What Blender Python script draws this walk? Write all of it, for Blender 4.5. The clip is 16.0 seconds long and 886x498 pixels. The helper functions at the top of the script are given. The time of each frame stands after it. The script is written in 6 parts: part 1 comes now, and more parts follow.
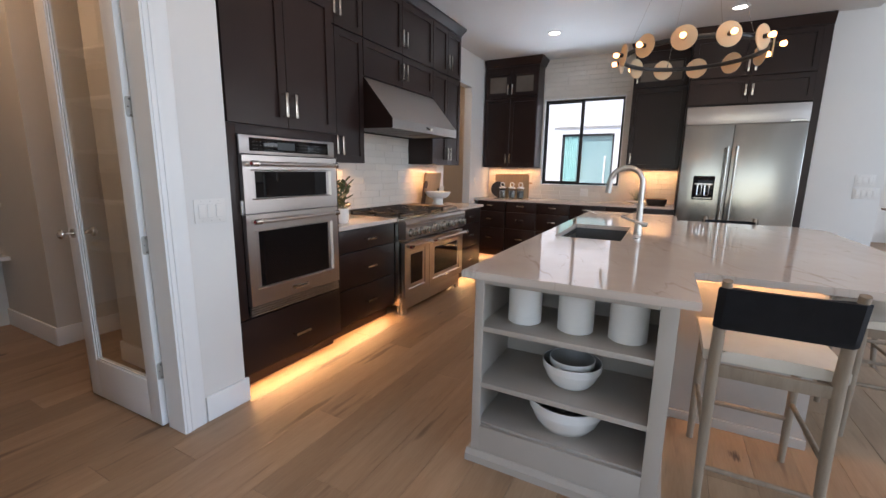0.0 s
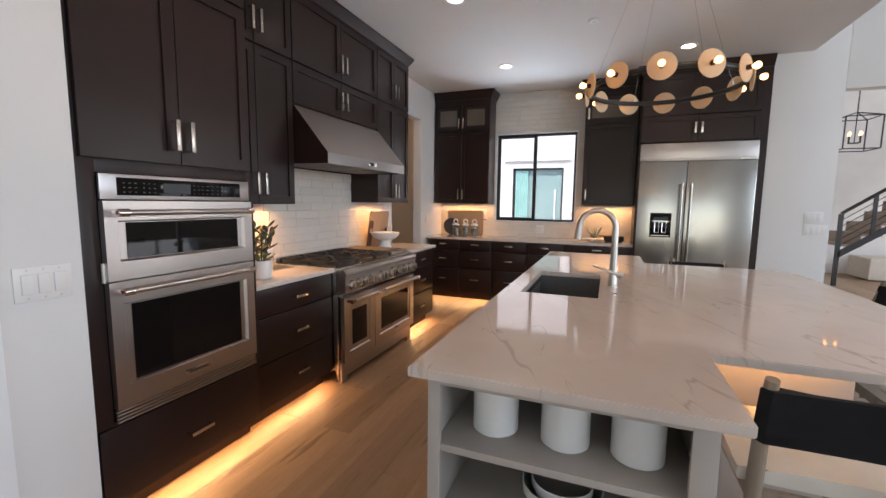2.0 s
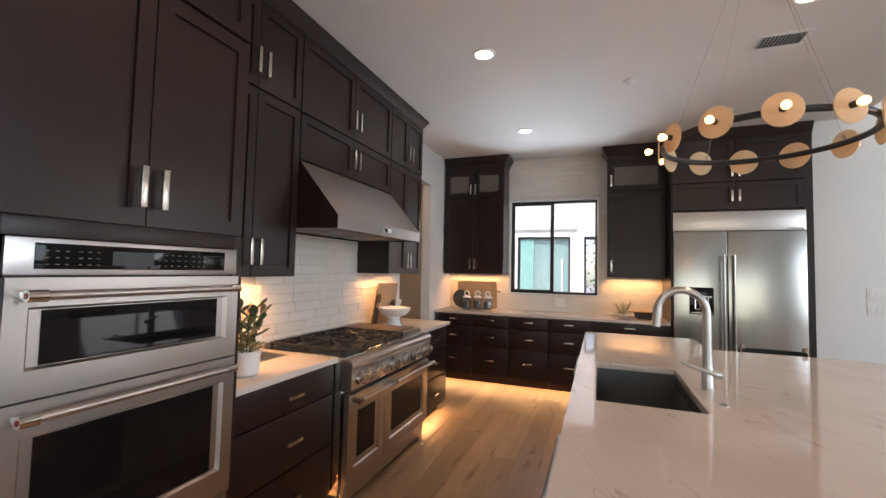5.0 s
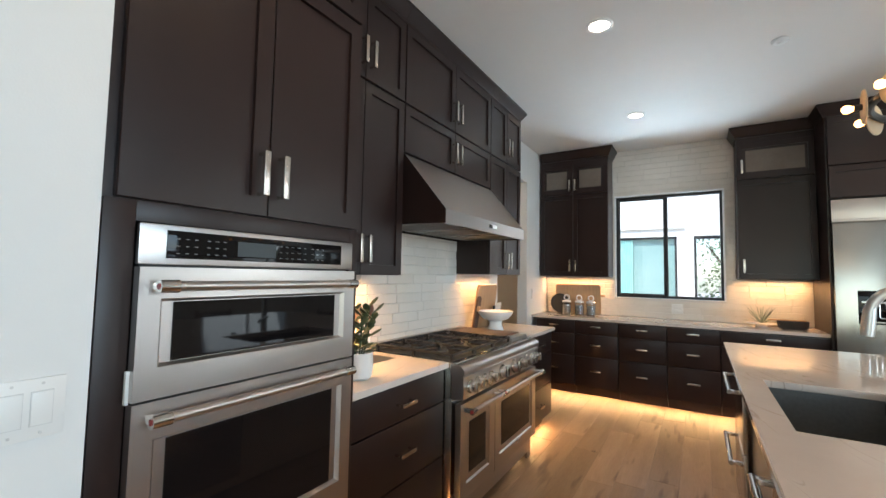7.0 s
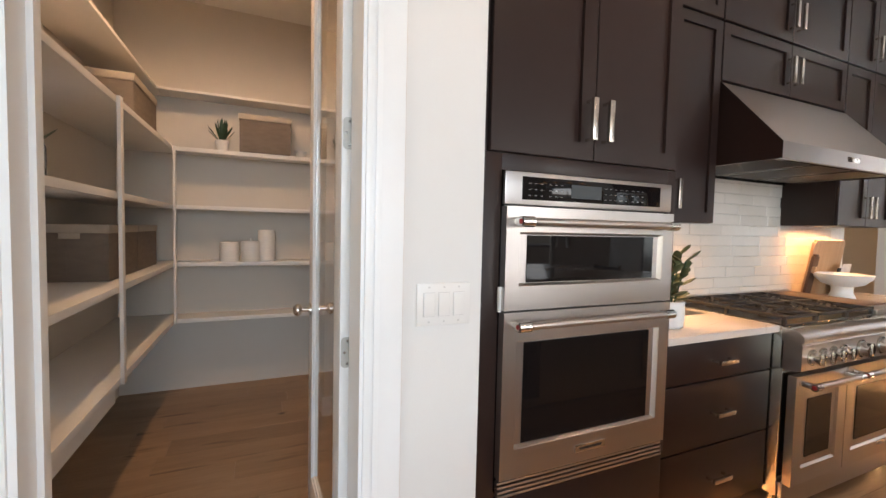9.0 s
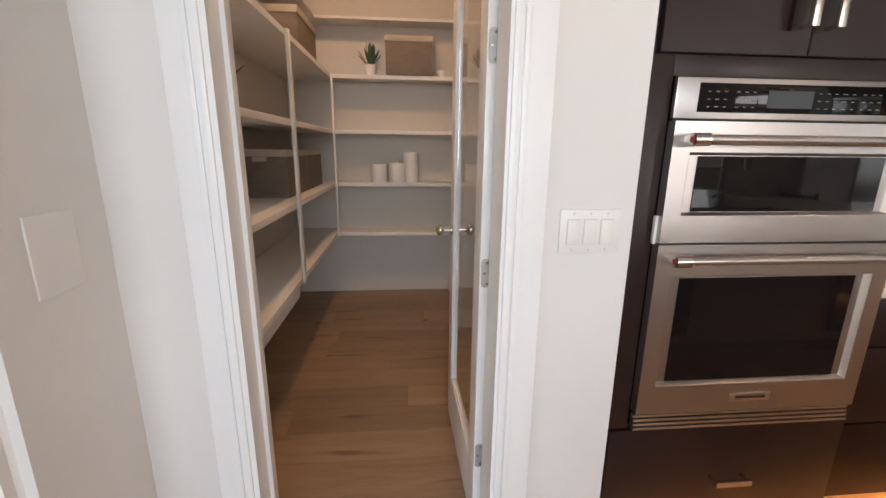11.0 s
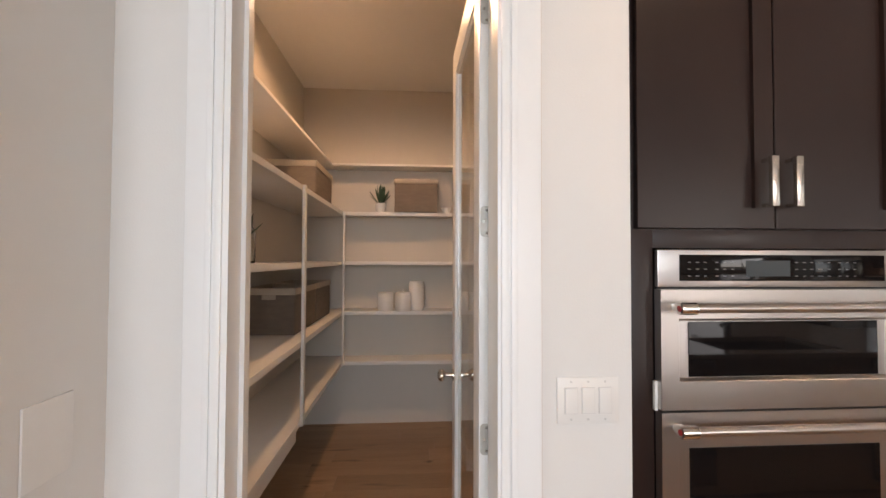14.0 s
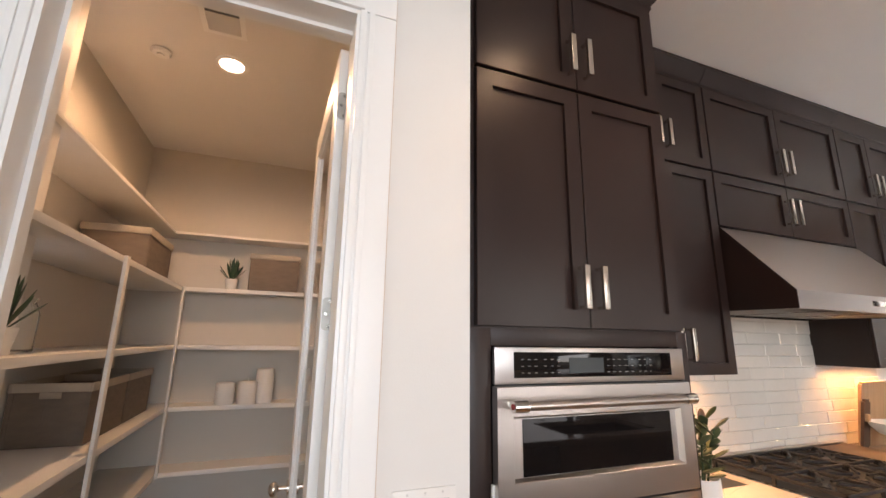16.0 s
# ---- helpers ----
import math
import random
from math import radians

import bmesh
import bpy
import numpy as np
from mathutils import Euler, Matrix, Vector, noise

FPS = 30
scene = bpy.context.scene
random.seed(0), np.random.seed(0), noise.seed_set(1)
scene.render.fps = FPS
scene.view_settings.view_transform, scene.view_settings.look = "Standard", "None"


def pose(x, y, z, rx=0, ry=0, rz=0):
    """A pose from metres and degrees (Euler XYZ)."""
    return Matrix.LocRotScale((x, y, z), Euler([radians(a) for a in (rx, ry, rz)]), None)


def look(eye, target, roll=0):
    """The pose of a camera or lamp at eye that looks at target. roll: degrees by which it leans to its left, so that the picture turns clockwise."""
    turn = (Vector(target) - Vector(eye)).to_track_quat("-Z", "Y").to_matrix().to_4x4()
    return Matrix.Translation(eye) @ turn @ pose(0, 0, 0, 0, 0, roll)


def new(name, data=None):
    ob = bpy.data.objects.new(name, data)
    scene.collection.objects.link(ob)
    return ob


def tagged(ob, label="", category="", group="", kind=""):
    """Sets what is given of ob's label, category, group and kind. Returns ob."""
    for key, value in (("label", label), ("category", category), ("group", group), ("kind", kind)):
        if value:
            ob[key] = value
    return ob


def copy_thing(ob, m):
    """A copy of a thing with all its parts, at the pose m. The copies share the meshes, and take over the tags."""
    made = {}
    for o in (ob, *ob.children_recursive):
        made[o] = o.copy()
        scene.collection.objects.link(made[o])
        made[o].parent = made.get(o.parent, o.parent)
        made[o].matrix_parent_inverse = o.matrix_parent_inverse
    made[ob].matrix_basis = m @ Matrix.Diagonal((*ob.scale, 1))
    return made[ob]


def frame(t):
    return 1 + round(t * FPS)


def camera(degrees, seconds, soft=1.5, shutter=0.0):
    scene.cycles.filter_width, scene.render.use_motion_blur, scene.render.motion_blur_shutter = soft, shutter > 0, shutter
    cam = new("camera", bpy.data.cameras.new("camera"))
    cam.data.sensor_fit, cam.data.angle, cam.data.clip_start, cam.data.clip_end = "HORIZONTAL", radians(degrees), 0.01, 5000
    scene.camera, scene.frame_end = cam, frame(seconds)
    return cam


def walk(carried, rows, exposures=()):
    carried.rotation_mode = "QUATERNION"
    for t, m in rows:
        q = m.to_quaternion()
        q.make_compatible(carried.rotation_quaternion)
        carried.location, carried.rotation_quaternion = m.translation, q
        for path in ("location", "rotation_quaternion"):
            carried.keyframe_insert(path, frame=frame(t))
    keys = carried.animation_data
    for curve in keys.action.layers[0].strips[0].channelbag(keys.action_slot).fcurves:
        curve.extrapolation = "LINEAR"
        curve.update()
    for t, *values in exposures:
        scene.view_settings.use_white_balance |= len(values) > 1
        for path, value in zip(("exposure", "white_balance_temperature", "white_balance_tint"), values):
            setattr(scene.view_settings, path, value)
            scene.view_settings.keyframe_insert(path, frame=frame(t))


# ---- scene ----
cam = camera(93.8, 16.0)
EXPOSURES = [(0, 1.00, 6100, 19), (3.5, 0.93, 6550, 21), (6, 1.18, 6450, 14), (7, 1.33, 6000, 8), (8, 1.40, 6350, 13), (9, 1.54, 6700, 18), (10, 1.43, 6750, 19),
             (12.5, 1.43, 7100, 23), (14, 1.39, 7150, 23), (16, 1.50, 7100, 23)]
PATH = [
    (0, (0.179, 0.501, 1.336), (-0.742, 2.237, 0.966), 0.9),
    (0.5, (0.072, 0.589, 1.357), (-0.798, 2.352, 0.991), 0.9),
    (1, (-0.004, 0.689, 1.367), (-0.821, 2.483, 1.029), 0.8),
    (1.5, (-0.031, 0.859, 1.39), (-0.794, 2.684, 1.097), 0.7),
    (2, (-0.023, 0.983, 1.416), (-0.751, 2.833, 1.194), 0.7),
    (2.5, (-0.021, 1.029, 1.428), (-0.731, 2.893, 1.287), 0.7),
    (3, (-0.077, 1.042, 1.438), (-0.778, 2.914, 1.379), 0.8),
    (3.5, (-0.15, 1.091, 1.447), (-0.847, 2.965, 1.45), 0.8),
    (3.7, (-0.197, 1.127, 1.458), (-0.894, 3.001, 1.481), 0.9),
    (5.8, (-0.565, 1.557, 1.431), (-1.3, 3.413, 1.554), 1.2),
    (6, (-0.592, 1.577, 1.413), (-1.36, 3.42, 1.54), 0.9),
    (6.5, (-0.661, 1.594, 1.405), (-1.541, 3.386, 1.534), 0.9),
    (7, (-0.722, 1.548, 1.4), (-1.771, 3.246, 1.524), 1.0),
    (7.5, (-0.753, 1.481, 1.388), (-2.016, 3.028, 1.501), 1.0),
    (8, (-0.783, 1.433, 1.373), (-2.259, 2.78, 1.453), 1.0),
    (8.5, (-0.787, 1.381, 1.359), (-2.463, 2.472, 1.376), 1.1),
    (9, (-0.787, 1.331, 1.332), (-2.616, 2.133, 1.235), 1.3),
    (9.5, (-0.8, 1.309, 1.303), (-2.711, 1.846, 1.056), 1.4),
    (10, (-0.805, 1.307, 1.286), (-2.738, 1.63, 0.886), 1.2),
    (10.2, (-0.81, 1.309, 1.288), (-2.741, 1.568, 0.835), 1.1),
    (12.3, (-0.808, 1.339, 1.419), (-2.769, 1.398, 1.03), -0.3),
    (12.5, (-0.807, 1.345, 1.423), (-2.776, 1.408, 1.084), -0.2),
    (13, (-0.802, 1.356, 1.448), (-2.789, 1.437, 1.235), 0.1),
    (13.5, (-0.796, 1.367, 1.475), (-2.792, 1.468, 1.399), 0.2),
    (14, (-0.788, 1.351, 1.488), (-2.782, 1.487, 1.537), 0.2),
    (14.5, (-0.776, 1.354, 1.498), (-2.759, 1.557, 1.663), 0.4),
    (15, (-0.785, 1.373, 1.511), (-2.742, 1.685, 1.779), 0.6),
    (15.5, (-0.8, 1.41, 1.526), (-2.708, 1.895, 1.881), 0.7),
    (16, (-0.803, 1.44, 1.535), (-2.627, 2.139, 1.962), 0.9),
]
walk(cam, [(t, look(eye, target, roll)) for t, eye, target, roll in PATH], EXPOSURES)

# ---- world, daylight and lamps ----
world = bpy.data.worlds.new("sky")
scene.world = world
world.use_nodes = True
wn = world.node_tree.nodes
sky = wn.new("ShaderNodeTexSky")
sky.sky_type = "NISHITA"
sky.sun_disc = False
sky.sun_elevation, sky.sun_rotation = radians(58), radians(165)
world.node_tree.links.new(sky.outputs[0], wn["Background"].inputs[0])
wn["Background"].inputs[1].default_value = 0.15

WARM = (1.0, 0.53, 0.20)
SOFT = (1.0, 0.66, 0.38)
DAY = (0.72, 0.89, 0.98)


def lamp(name, kind, m, power, colour, size=(0.1, 0.1), spread=180, label="", blend=0.5, angle=120):
    data = bpy.data.lights.new(name, kind)
    data.energy, data.color = power, colour
    if kind == "AREA":
        data.shape, data.size, data.size_y, data.spread = "RECTANGLE", size[0], size[1], radians(spread)
    elif kind == "SUN":
        data.angle = radians(0.5)
    else:
        data.shadow_soft_size = size[0]
        if kind == "SPOT":
            data.spot_size, data.spot_blend = radians(angle), blend
    ob = new(name, data)
    ob.matrix_world = m
    return ob


lamp("sun", "SUN", look((0, 0, 20), (2.6, 9.6, 4)), 2.6, (1.0, 0.95, 0.88))
# daylight of the tall living room windows and of the kitchen window
lamp("daylight_east", "AREA", look((6.9, 1.2, 2.2), (0, 1.6, 1.2)), 136, DAY, (5.5, 3.0))
lamp("daylight_south", "AREA", look((1.8, -3.9, 1.7), (1.2, 3.0, 1.2)), 12, (0.82, 1.0, 0.76), (4.6, 2.2))
# added panel, hidden below the sill, lights the ceiling through the window
lamp("courtyard_bounce_fill", "AREA", look((-1.055, 9.1, 0.25), (-1.055, 7.3, 1.95)), 80, DAY, (2.2, 1.6))
# lights the stair hall from a window added out of view
lamp("daylight_stair_hall", "AREA", look((8.2, 9.2, 3.2), (4, 9.6, 1.5)), 90, (0.95, 1.0, 0.98), (2.6, 3.6))


# ---- materials ----
def rgb(c):
    return (c[0], c[1], c[2], 1.0)


def mat(name, base, other=None, rough=0.5, metal=0.0, scale=8.0, stretch=(1, 1, 1), bump=0.0, bump_scale=60.0,
        fine=0.5, rough_var=0.08, coords="Object", vary=0.0, spec=0.5, coat=0.0):
    """A surface with two scales of colour change, uneven gloss and a fine relief."""
    m = bpy.data.materials.new(name)
    m.use_nodes = True
    nt = m.node_tree
    n, l = nt.nodes, nt.links
    b = n["Principled BSDF"]
    b.inputs["Roughness"].default_value, b.inputs["Metallic"].default_value = rough, metal
    b.inputs["Specular IOR Level"].default_value = spec
    b.inputs["Coat Weight"].default_value = coat
    other = other or tuple(v * 0.86 for v in base)
    tc, mp = n.new("ShaderNodeTexCoord"), n.new("ShaderNodeMapping")
    mp.inputs["Scale"].default_value = stretch
    if coords == "World":
        l.new(n.new("ShaderNodeNewGeometry").outputs["Position"], mp.inputs[0])
    else:
        l.new(tc.outputs[coords], mp.inputs[0])
    big, small = n.new("ShaderNodeTexNoise"), n.new("ShaderNodeTexNoise")
    big.inputs["Scale"].default_value, big.inputs["Detail"].default_value = scale, 4
    small.inputs["Scale"].default_value, small.inputs["Detail"].default_value = scale * 9, 3
    for t in (big, small):
        l.new(mp.outputs[0], t.inputs["Vector"])
    mixf = n.new("ShaderNodeMix")
    mixf.inputs[0].default_value = fine * 0.5
    l.new(big.outputs[0], mixf.inputs[2]), l.new(small.outputs[0], mixf.inputs[3])
    ramp = n.new("ShaderNodeValToRGB")
    ramp.color_ramp.elements[0].position, ramp.color_ramp.elements[1].position = 0.32, 0.68
    ramp.color_ramp.elements[0].color, ramp.color_ramp.elements[1].color = rgb(base), rgb(other)
    l.new(mixf.outputs[0], ramp.inputs[0])
    colour = ramp.outputs[0]
    if vary:
        info, hsv, mr = n.new("ShaderNodeObjectInfo"), n.new("ShaderNodeHueSaturation"), n.new("ShaderNodeMapRange")
        mr.inputs[3].default_value, mr.inputs[4].default_value = 1 - vary, 1 + vary
        l.new(info.outputs["Random"], mr.inputs[0]), l.new(mr.outputs[0], hsv.inputs["Value"])
        l.new(colour, hsv.inputs["Color"])
        colour = hsv.outputs[0]
    l.new(colour, b.inputs["Base Color"])
    mr2 = n.new("ShaderNodeMapRange")
    mr2.inputs[3].default_value, mr2.inputs[4].default_value = max(0.0, rough - rough_var), min(1.0, rough + rough_var)
    l.new(big.outputs[0], mr2.inputs[0]), l.new(mr2.outputs[0], b.inputs["Roughness"])
    if bump:
        bt, bn = n.new("ShaderNodeTexNoise"), n.new("ShaderNodeBump")
        bt.inputs["Scale"].default_value, bt.inputs["Detail"].default_value = bump_scale, 3
        bn.inputs["Strength"].default_value, bn.inputs["Distance"].default_value = bump, 0.004
        l.new(mp.outputs[0], bt.inputs["Vector"]), l.new(bt.outputs[0], bn.inputs["Height"]), l.new(bn.outputs[0], b.inputs["Normal"])
    return m


def glow(name, colour, strength):
    m = bpy.data.materials.new(name)
    m.use_nodes = True
    b = m.node_tree.nodes["Principled BSDF"]
    b.inputs["Base Color"].default_value = rgb(colour)
    b.inputs["Emission Color"].default_value, b.inputs["Emission Strength"].default_value = rgb(colour), strength
    return m


def glass(name, tint=(1, 1, 1), rough=0.0, ior=1.45):
    m = bpy.data.materials.new(name)
    m.use_nodes = True
    b = m.node_tree.nodes["Principled BSDF"]
    b.inputs["Base Color"].default_value, b.inputs["Roughness"].default_value = rgb(tint), rough
    b.inputs["Transmission Weight"].default_value, b.inputs["IOR"].default_value = 1.0, ior
    return m


def marble():
    m = mat("white_marble", (0.66, 0.585, 0.525), (0.58, 0.50, 0.44), rough=0.055, scale=1.6, fine=0.3, rough_var=0.02)
    nt = m.node_tree
    n, l = nt.nodes, nt.links
    b = n["Principled BSDF"]
    src = b.inputs["Base Color"].links[0].from_socket
    tc, turn = n.new("ShaderNodeTexCoord"), n.new("ShaderNodeMapping")
    turn.inputs["Rotation"].default_value = (0, 0, radians(-18))
    l.new(tc.outputs["Object"], turn.inputs[0])
    # long soft veins that run one way, then short darker flecks along them
    for across, along, detail, width, lo, hi, most, tone in ((3.4, 0.55, 2.5, 0.010, 0.44, 0.60, 0.55, (0.36, 0.27, 0.20, 1)),
                                                             (6.5, 0.9, 1.5, 0.008, 0.54, 0.64, 0.60, (0.30, 0.23, 0.18, 1)),
                                                             (1.3, 0.30, 3.0, 0.045, 0.42, 0.66, 0.30, (0.47, 0.39, 0.33, 1))):
        mp, dn = n.new("ShaderNodeMapping"), n.new("ShaderNodeTexNoise")
        mp.inputs["Scale"].default_value = (across, along, 1.0)
        mp.inputs["Location"].default_value = (across * 3, along * 5, 0)
        l.new(turn.outputs[0], mp.inputs[0]), l.new(mp.outputs[0], dn.inputs["Vector"])
        dn.inputs["Scale"].default_value, dn.inputs["Detail"].default_value = 1.6, detail
        ab, sub, mr = n.new("ShaderNodeMath"), n.new("ShaderNodeMath"), n.new("ShaderNodeMapRange")
        sub.operation, ab.operation = "SUBTRACT", "ABSOLUTE"
        sub.inputs[1].default_value = 0.5
        l.new(dn.outputs[0], sub.inputs[0]), l.new(sub.outputs[0], ab.inputs[0])
        mr.inputs[1].default_value, mr.inputs[2].default_value, mr.inputs[3].default_value, mr.inputs[4].default_value = 0.0, width, 1.0, 0.0
        l.new(ab.outputs[0], mr.inputs[0])
        gate, mul, gr = n.new("ShaderNodeTexNoise"), n.new("ShaderNodeMath"), n.new("ShaderNodeMapRange")
        gate.inputs["Scale"].default_value = across * 0.9
        l.new(turn.outputs[0], gate.inputs["Vector"])
        gr.inputs[1].default_value, gr.inputs[2].default_value, gr.inputs[4].default_value = lo, hi, most
        l.new(gate.outputs[0], gr.inputs[0])
        mul.operation = "MULTIPLY"
        l.new(mr.outputs[0], mul.inputs[0]), l.new(gr.outputs[0], mul.inputs[1])
        mx = n.new("ShaderNodeMix")
        mx.data_type = "RGBA"
        l.new(mul.outputs[0], mx.inputs[0]), l.new(src, mx.inputs[6])
        mx.inputs[7].default_value = tone
        src = mx.outputs[2]
    l.new(src, b.inputs["Base Color"])
    return m


def oak(name, island):
    """Plank oak: long grain, darker cathedral streaks, knots; each plank its own tone."""
    m = bpy.data.materials.new(name)
    m.use_nodes = True
    nt = m.node_tree
    n, l = nt.nodes, nt.links
    b = n["Principled BSDF"]
    tc, info, add, mp = n.new("ShaderNodeTexCoord"), n.new("ShaderNodeObjectInfo"), n.new("ShaderNodeVectorMath"), n.new("ShaderNodeMapping")
    sc = n.new("ShaderNodeVectorMath")
    sc.operation = "SCALE"
    comb = n.new("ShaderNodeCombineXYZ")
    chance = n.new("ShaderNodeNewGeometry").outputs["Random Per Island"] if island else info.outputs["Random"]
    for i in range(3):
        l.new(chance, comb.inputs[i])
    l.new(comb.outputs[0], sc.inputs[0])
    sc.inputs["Scale"].default_value = 37.0
    l.new(tc.outputs["Object"], add.inputs[0]), l.new(sc.outputs[0], add.inputs[1])
    mp.inputs["Scale"].default_value = (9.0, 0.8, 1.0)
    l.new(add.outputs[0], mp.inputs[0])
    g1, g2, g3 = (n.new("ShaderNodeTexNoise") for _ in range(3))
    g1.inputs["Scale"].default_value, g1.inputs["Detail"].default_value, g1.inputs["Distortion"].default_value = 1.2, 5, 0.8
    g2.inputs["Scale"].default_value, g2.inputs["Detail"].default_value = 14.0, 4
    g3.inputs["Scale"].default_value, g3.inputs["Detail"].default_value = 2.3, 2
    for g in (g1, g2):
        l.new(mp.outputs[0], g.inputs["Vector"])
    mp3 = n.new("ShaderNodeMapping")
    mp3.inputs["Scale"].default_value = (5.5, 0.75, 1.0)
    l.new(add.outputs[0], mp3.inputs[0]), l.new(mp3.outputs[0], g3.inputs["Vector"])
    r1 = n.new("ShaderNodeValToRGB")
    e = r1.color_ramp.elements
    e[0].position, e[0].color = 0.30, (0.275, 0.175, 0.102, 1)
    e[1].position, e[1].color = 0.70, (0.40, 0.275, 0.175, 1)
    mixg = n.new("ShaderNodeMix")
    mixg.inputs[0].default_value = 0.35
    l.new(g1.outputs[0], mixg.inputs[2]), l.new(g2.outputs[0], mixg.inputs[3]), l.new(mixg.outputs[0], r1.inputs[0])
    dark = n.new("ShaderNodeMapRange")
    dark.inputs[1].default_value, dark.inputs[2].default_value, dark.inputs[4].default_value = 0.62, 0.73, 0.70
    l.new(g3.outputs[0], dark.inputs[0])
    mxd = n.new("ShaderNodeMix")
    mxd.data_type = "RGBA"
    l.new(dark.outputs[0], mxd.inputs[0]), l.new(r1.outputs[0], mxd.inputs[6])
    mxd.inputs[7].default_value = (0.10, 0.055, 0.032, 1)
    vo, kn = n.new("ShaderNodeTexVoronoi"), n.new("ShaderNodeMapRange")
    mpk = n.new("ShaderNodeMapping")
    mpk.inputs["Scale"].default_value = (3.4, 1.9, 1.0)
    l.new(add.outputs[0], mpk.inputs[0])
    warp = n.new("ShaderNodeVectorMath")
    l.new(mpk.outputs[0], warp.inputs[0])
    ws = n.new("ShaderNodeVectorMath")
    ws.operation = "SCALE"
    ws.inputs["Scale"].default_value = 0.22
    l.new(g2.outputs["Color"], ws.inputs[0]), l.new(ws.outputs[0], warp.inputs[1])
    l.new(warp.outputs[0], vo.inputs["Vector"])
    vo.inputs["Scale"].default_value = 0.9
    kn.inputs[1].default_value, kn.inputs[2].default_value, kn.inputs[3].default_value, kn.inputs[4].default_value = 0.03, 0.085, 0.95, 0.0
    l.new(vo.outputs["Distance"], kn.inputs[0])
    mxk = n.new("ShaderNodeMix")
    mxk.data_type = "RGBA"
    l.new(kn.outputs[0], mxk.inputs[0]), l.new(mxd.outputs[2], mxk.inputs[6])
    mxk.inputs[7].default_value = (0.07, 0.035, 0.02, 1)
    hsv, mr = n.new("ShaderNodeHueSaturation"), n.new("ShaderNodeMapRange")
    mr.inputs[3].default_value, mr.inputs[4].default_value = 0.78, 1.14
    l.new(chance, mr.inputs[0]), l.new(mr.outputs[0], hsv.inputs["Value"]), l.new(mxk.outputs[2], hsv.inputs["Color"])
    l.new(hsv.outputs[0], b.inputs["Base Color"])
    rr = n.new("ShaderNodeMapRange")
    rr.inputs[3].default_value, rr.inputs[4].default_value = 0.34, 0.50
    l.new(g1.outputs[0], rr.inputs[0]), l.new(rr.outputs[0], b.inputs["Roughness"])
    bn = n.new("ShaderNodeBump")
    bn.inputs["Strength"].default_value, bn.inputs["Distance"].default_value = 0.25, 0.002
    l.new(g2.outputs[0], bn.inputs["Height"]), l.new(bn.outputs[0], b.inputs["Normal"])
    return m


PAINT = mat("white_wall_paint", (0.75, 0.735, 0.71), (0.73, 0.715, 0.69), rough=0.55, scale=2.0, bump=0.10, bump_scale=220)
CEIL = mat("ceiling_paint", (0.80, 0.79, 0.775), (0.775, 0.765, 0.75), rough=0.8, scale=1.5, bump=0.12, bump_scale=160)
TRIM = mat("white_trim_paint", (0.85, 0.855, 0.85), (0.83, 0.83, 0.825), rough=0.32, scale=4, bump=0.03, bump_scale=90)
SHELFP = mat("white_shelf_paint", (0.78, 0.765, 0.74), (0.75, 0.735, 0.705), rough=0.4, scale=5, bump=0.03)
PANP = mat("greige_pantry_paint", (0.62, 0.585, 0.53), (0.60, 0.565, 0.51), rough=0.7, scale=2, bump=0.12, bump_scale=200)
DARK = mat("espresso_cabinet_paint", (0.0195, 0.0098, 0.0082), (0.0240, 0.0125, 0.0104), rough=0.33, scale=3, bump=0.05, bump_scale=140, rough_var=0.05, spec=0.36)
GREIGE = mat("greige_island_paint", (0.44, 0.40, 0.355), (0.41, 0.37, 0.33), rough=0.42, scale=3, bump=0.04, bump_scale=120)
STEEL = mat("brushed_stainless_steel", (0.47, 0.455, 0.425), (0.455, 0.44, 0.41), rough=0.22, metal=1.0, scale=0.8, rough_var=0.015, fine=0.1)
STEELH = mat("bright_brushed_steel", (0.53, 0.49, 0.465), (0.515, 0.475, 0.45), rough=0.31, metal=1.0, scale=0.8, rough_var=0.015, fine=0.1)
CHROME = mat("polished_nickel", (0.72, 0.69, 0.65), (0.68, 0.65, 0.61), rough=0.14, metal=1.0, scale=9, rough_var=0.04)
NICKEL = mat("satin_nickel_pull", (0.70, 0.65, 0.59), (0.64, 0.59, 0.53), rough=0.22, metal=1.0, scale=12, rough_var=0.05)
BLKGLASS = mat("black_oven_glass", (0.006, 0.005, 0.005), (0.008, 0.006, 0.006), rough=0.035, scale=4, rough_var=0.015, spec=0.24)
CAST = mat("black_cast_iron", (0.011, 0.010, 0.010), (0.017, 0.016, 0.016), rough=0.55, scale=20, bump=0.3, bump_scale=180)
BLACKM = mat("black_painted_metal", (0.016, 0.016, 0.017), (0.022, 0.021, 0.021), rough=0.38, scale=12)
SINKM = mat("black_granite_sink", (0.085, 0.087, 0.087), (0.11, 0.112, 0.112), rough=0.42, scale=60, bump=0.1, bump_scale=300)
CERAM = mat("matt_white_ceramic", (0.78, 0.77, 0.75), (0.74, 0.73, 0.70), rough=0.38, scale=6, bump=0.06, bump_scale=50)
CERAMG = mat("glazed_white_ceramic", (0.80, 0.80, 0.79), (0.76, 0.76, 0.75), rough=0.18, scale=5)
GREYIN = mat("grey_glazed_bowl_inside", (0.33, 0.34, 0.33), (0.27, 0.28, 0.27), rough=0.3, scale=9)
WOODL = mat("light_board_wood", (0.56, 0.36, 0.20), (0.47, 0.29, 0.155), rough=0.5, scale=3, stretch=(14, 14, 1), bump=0.1)
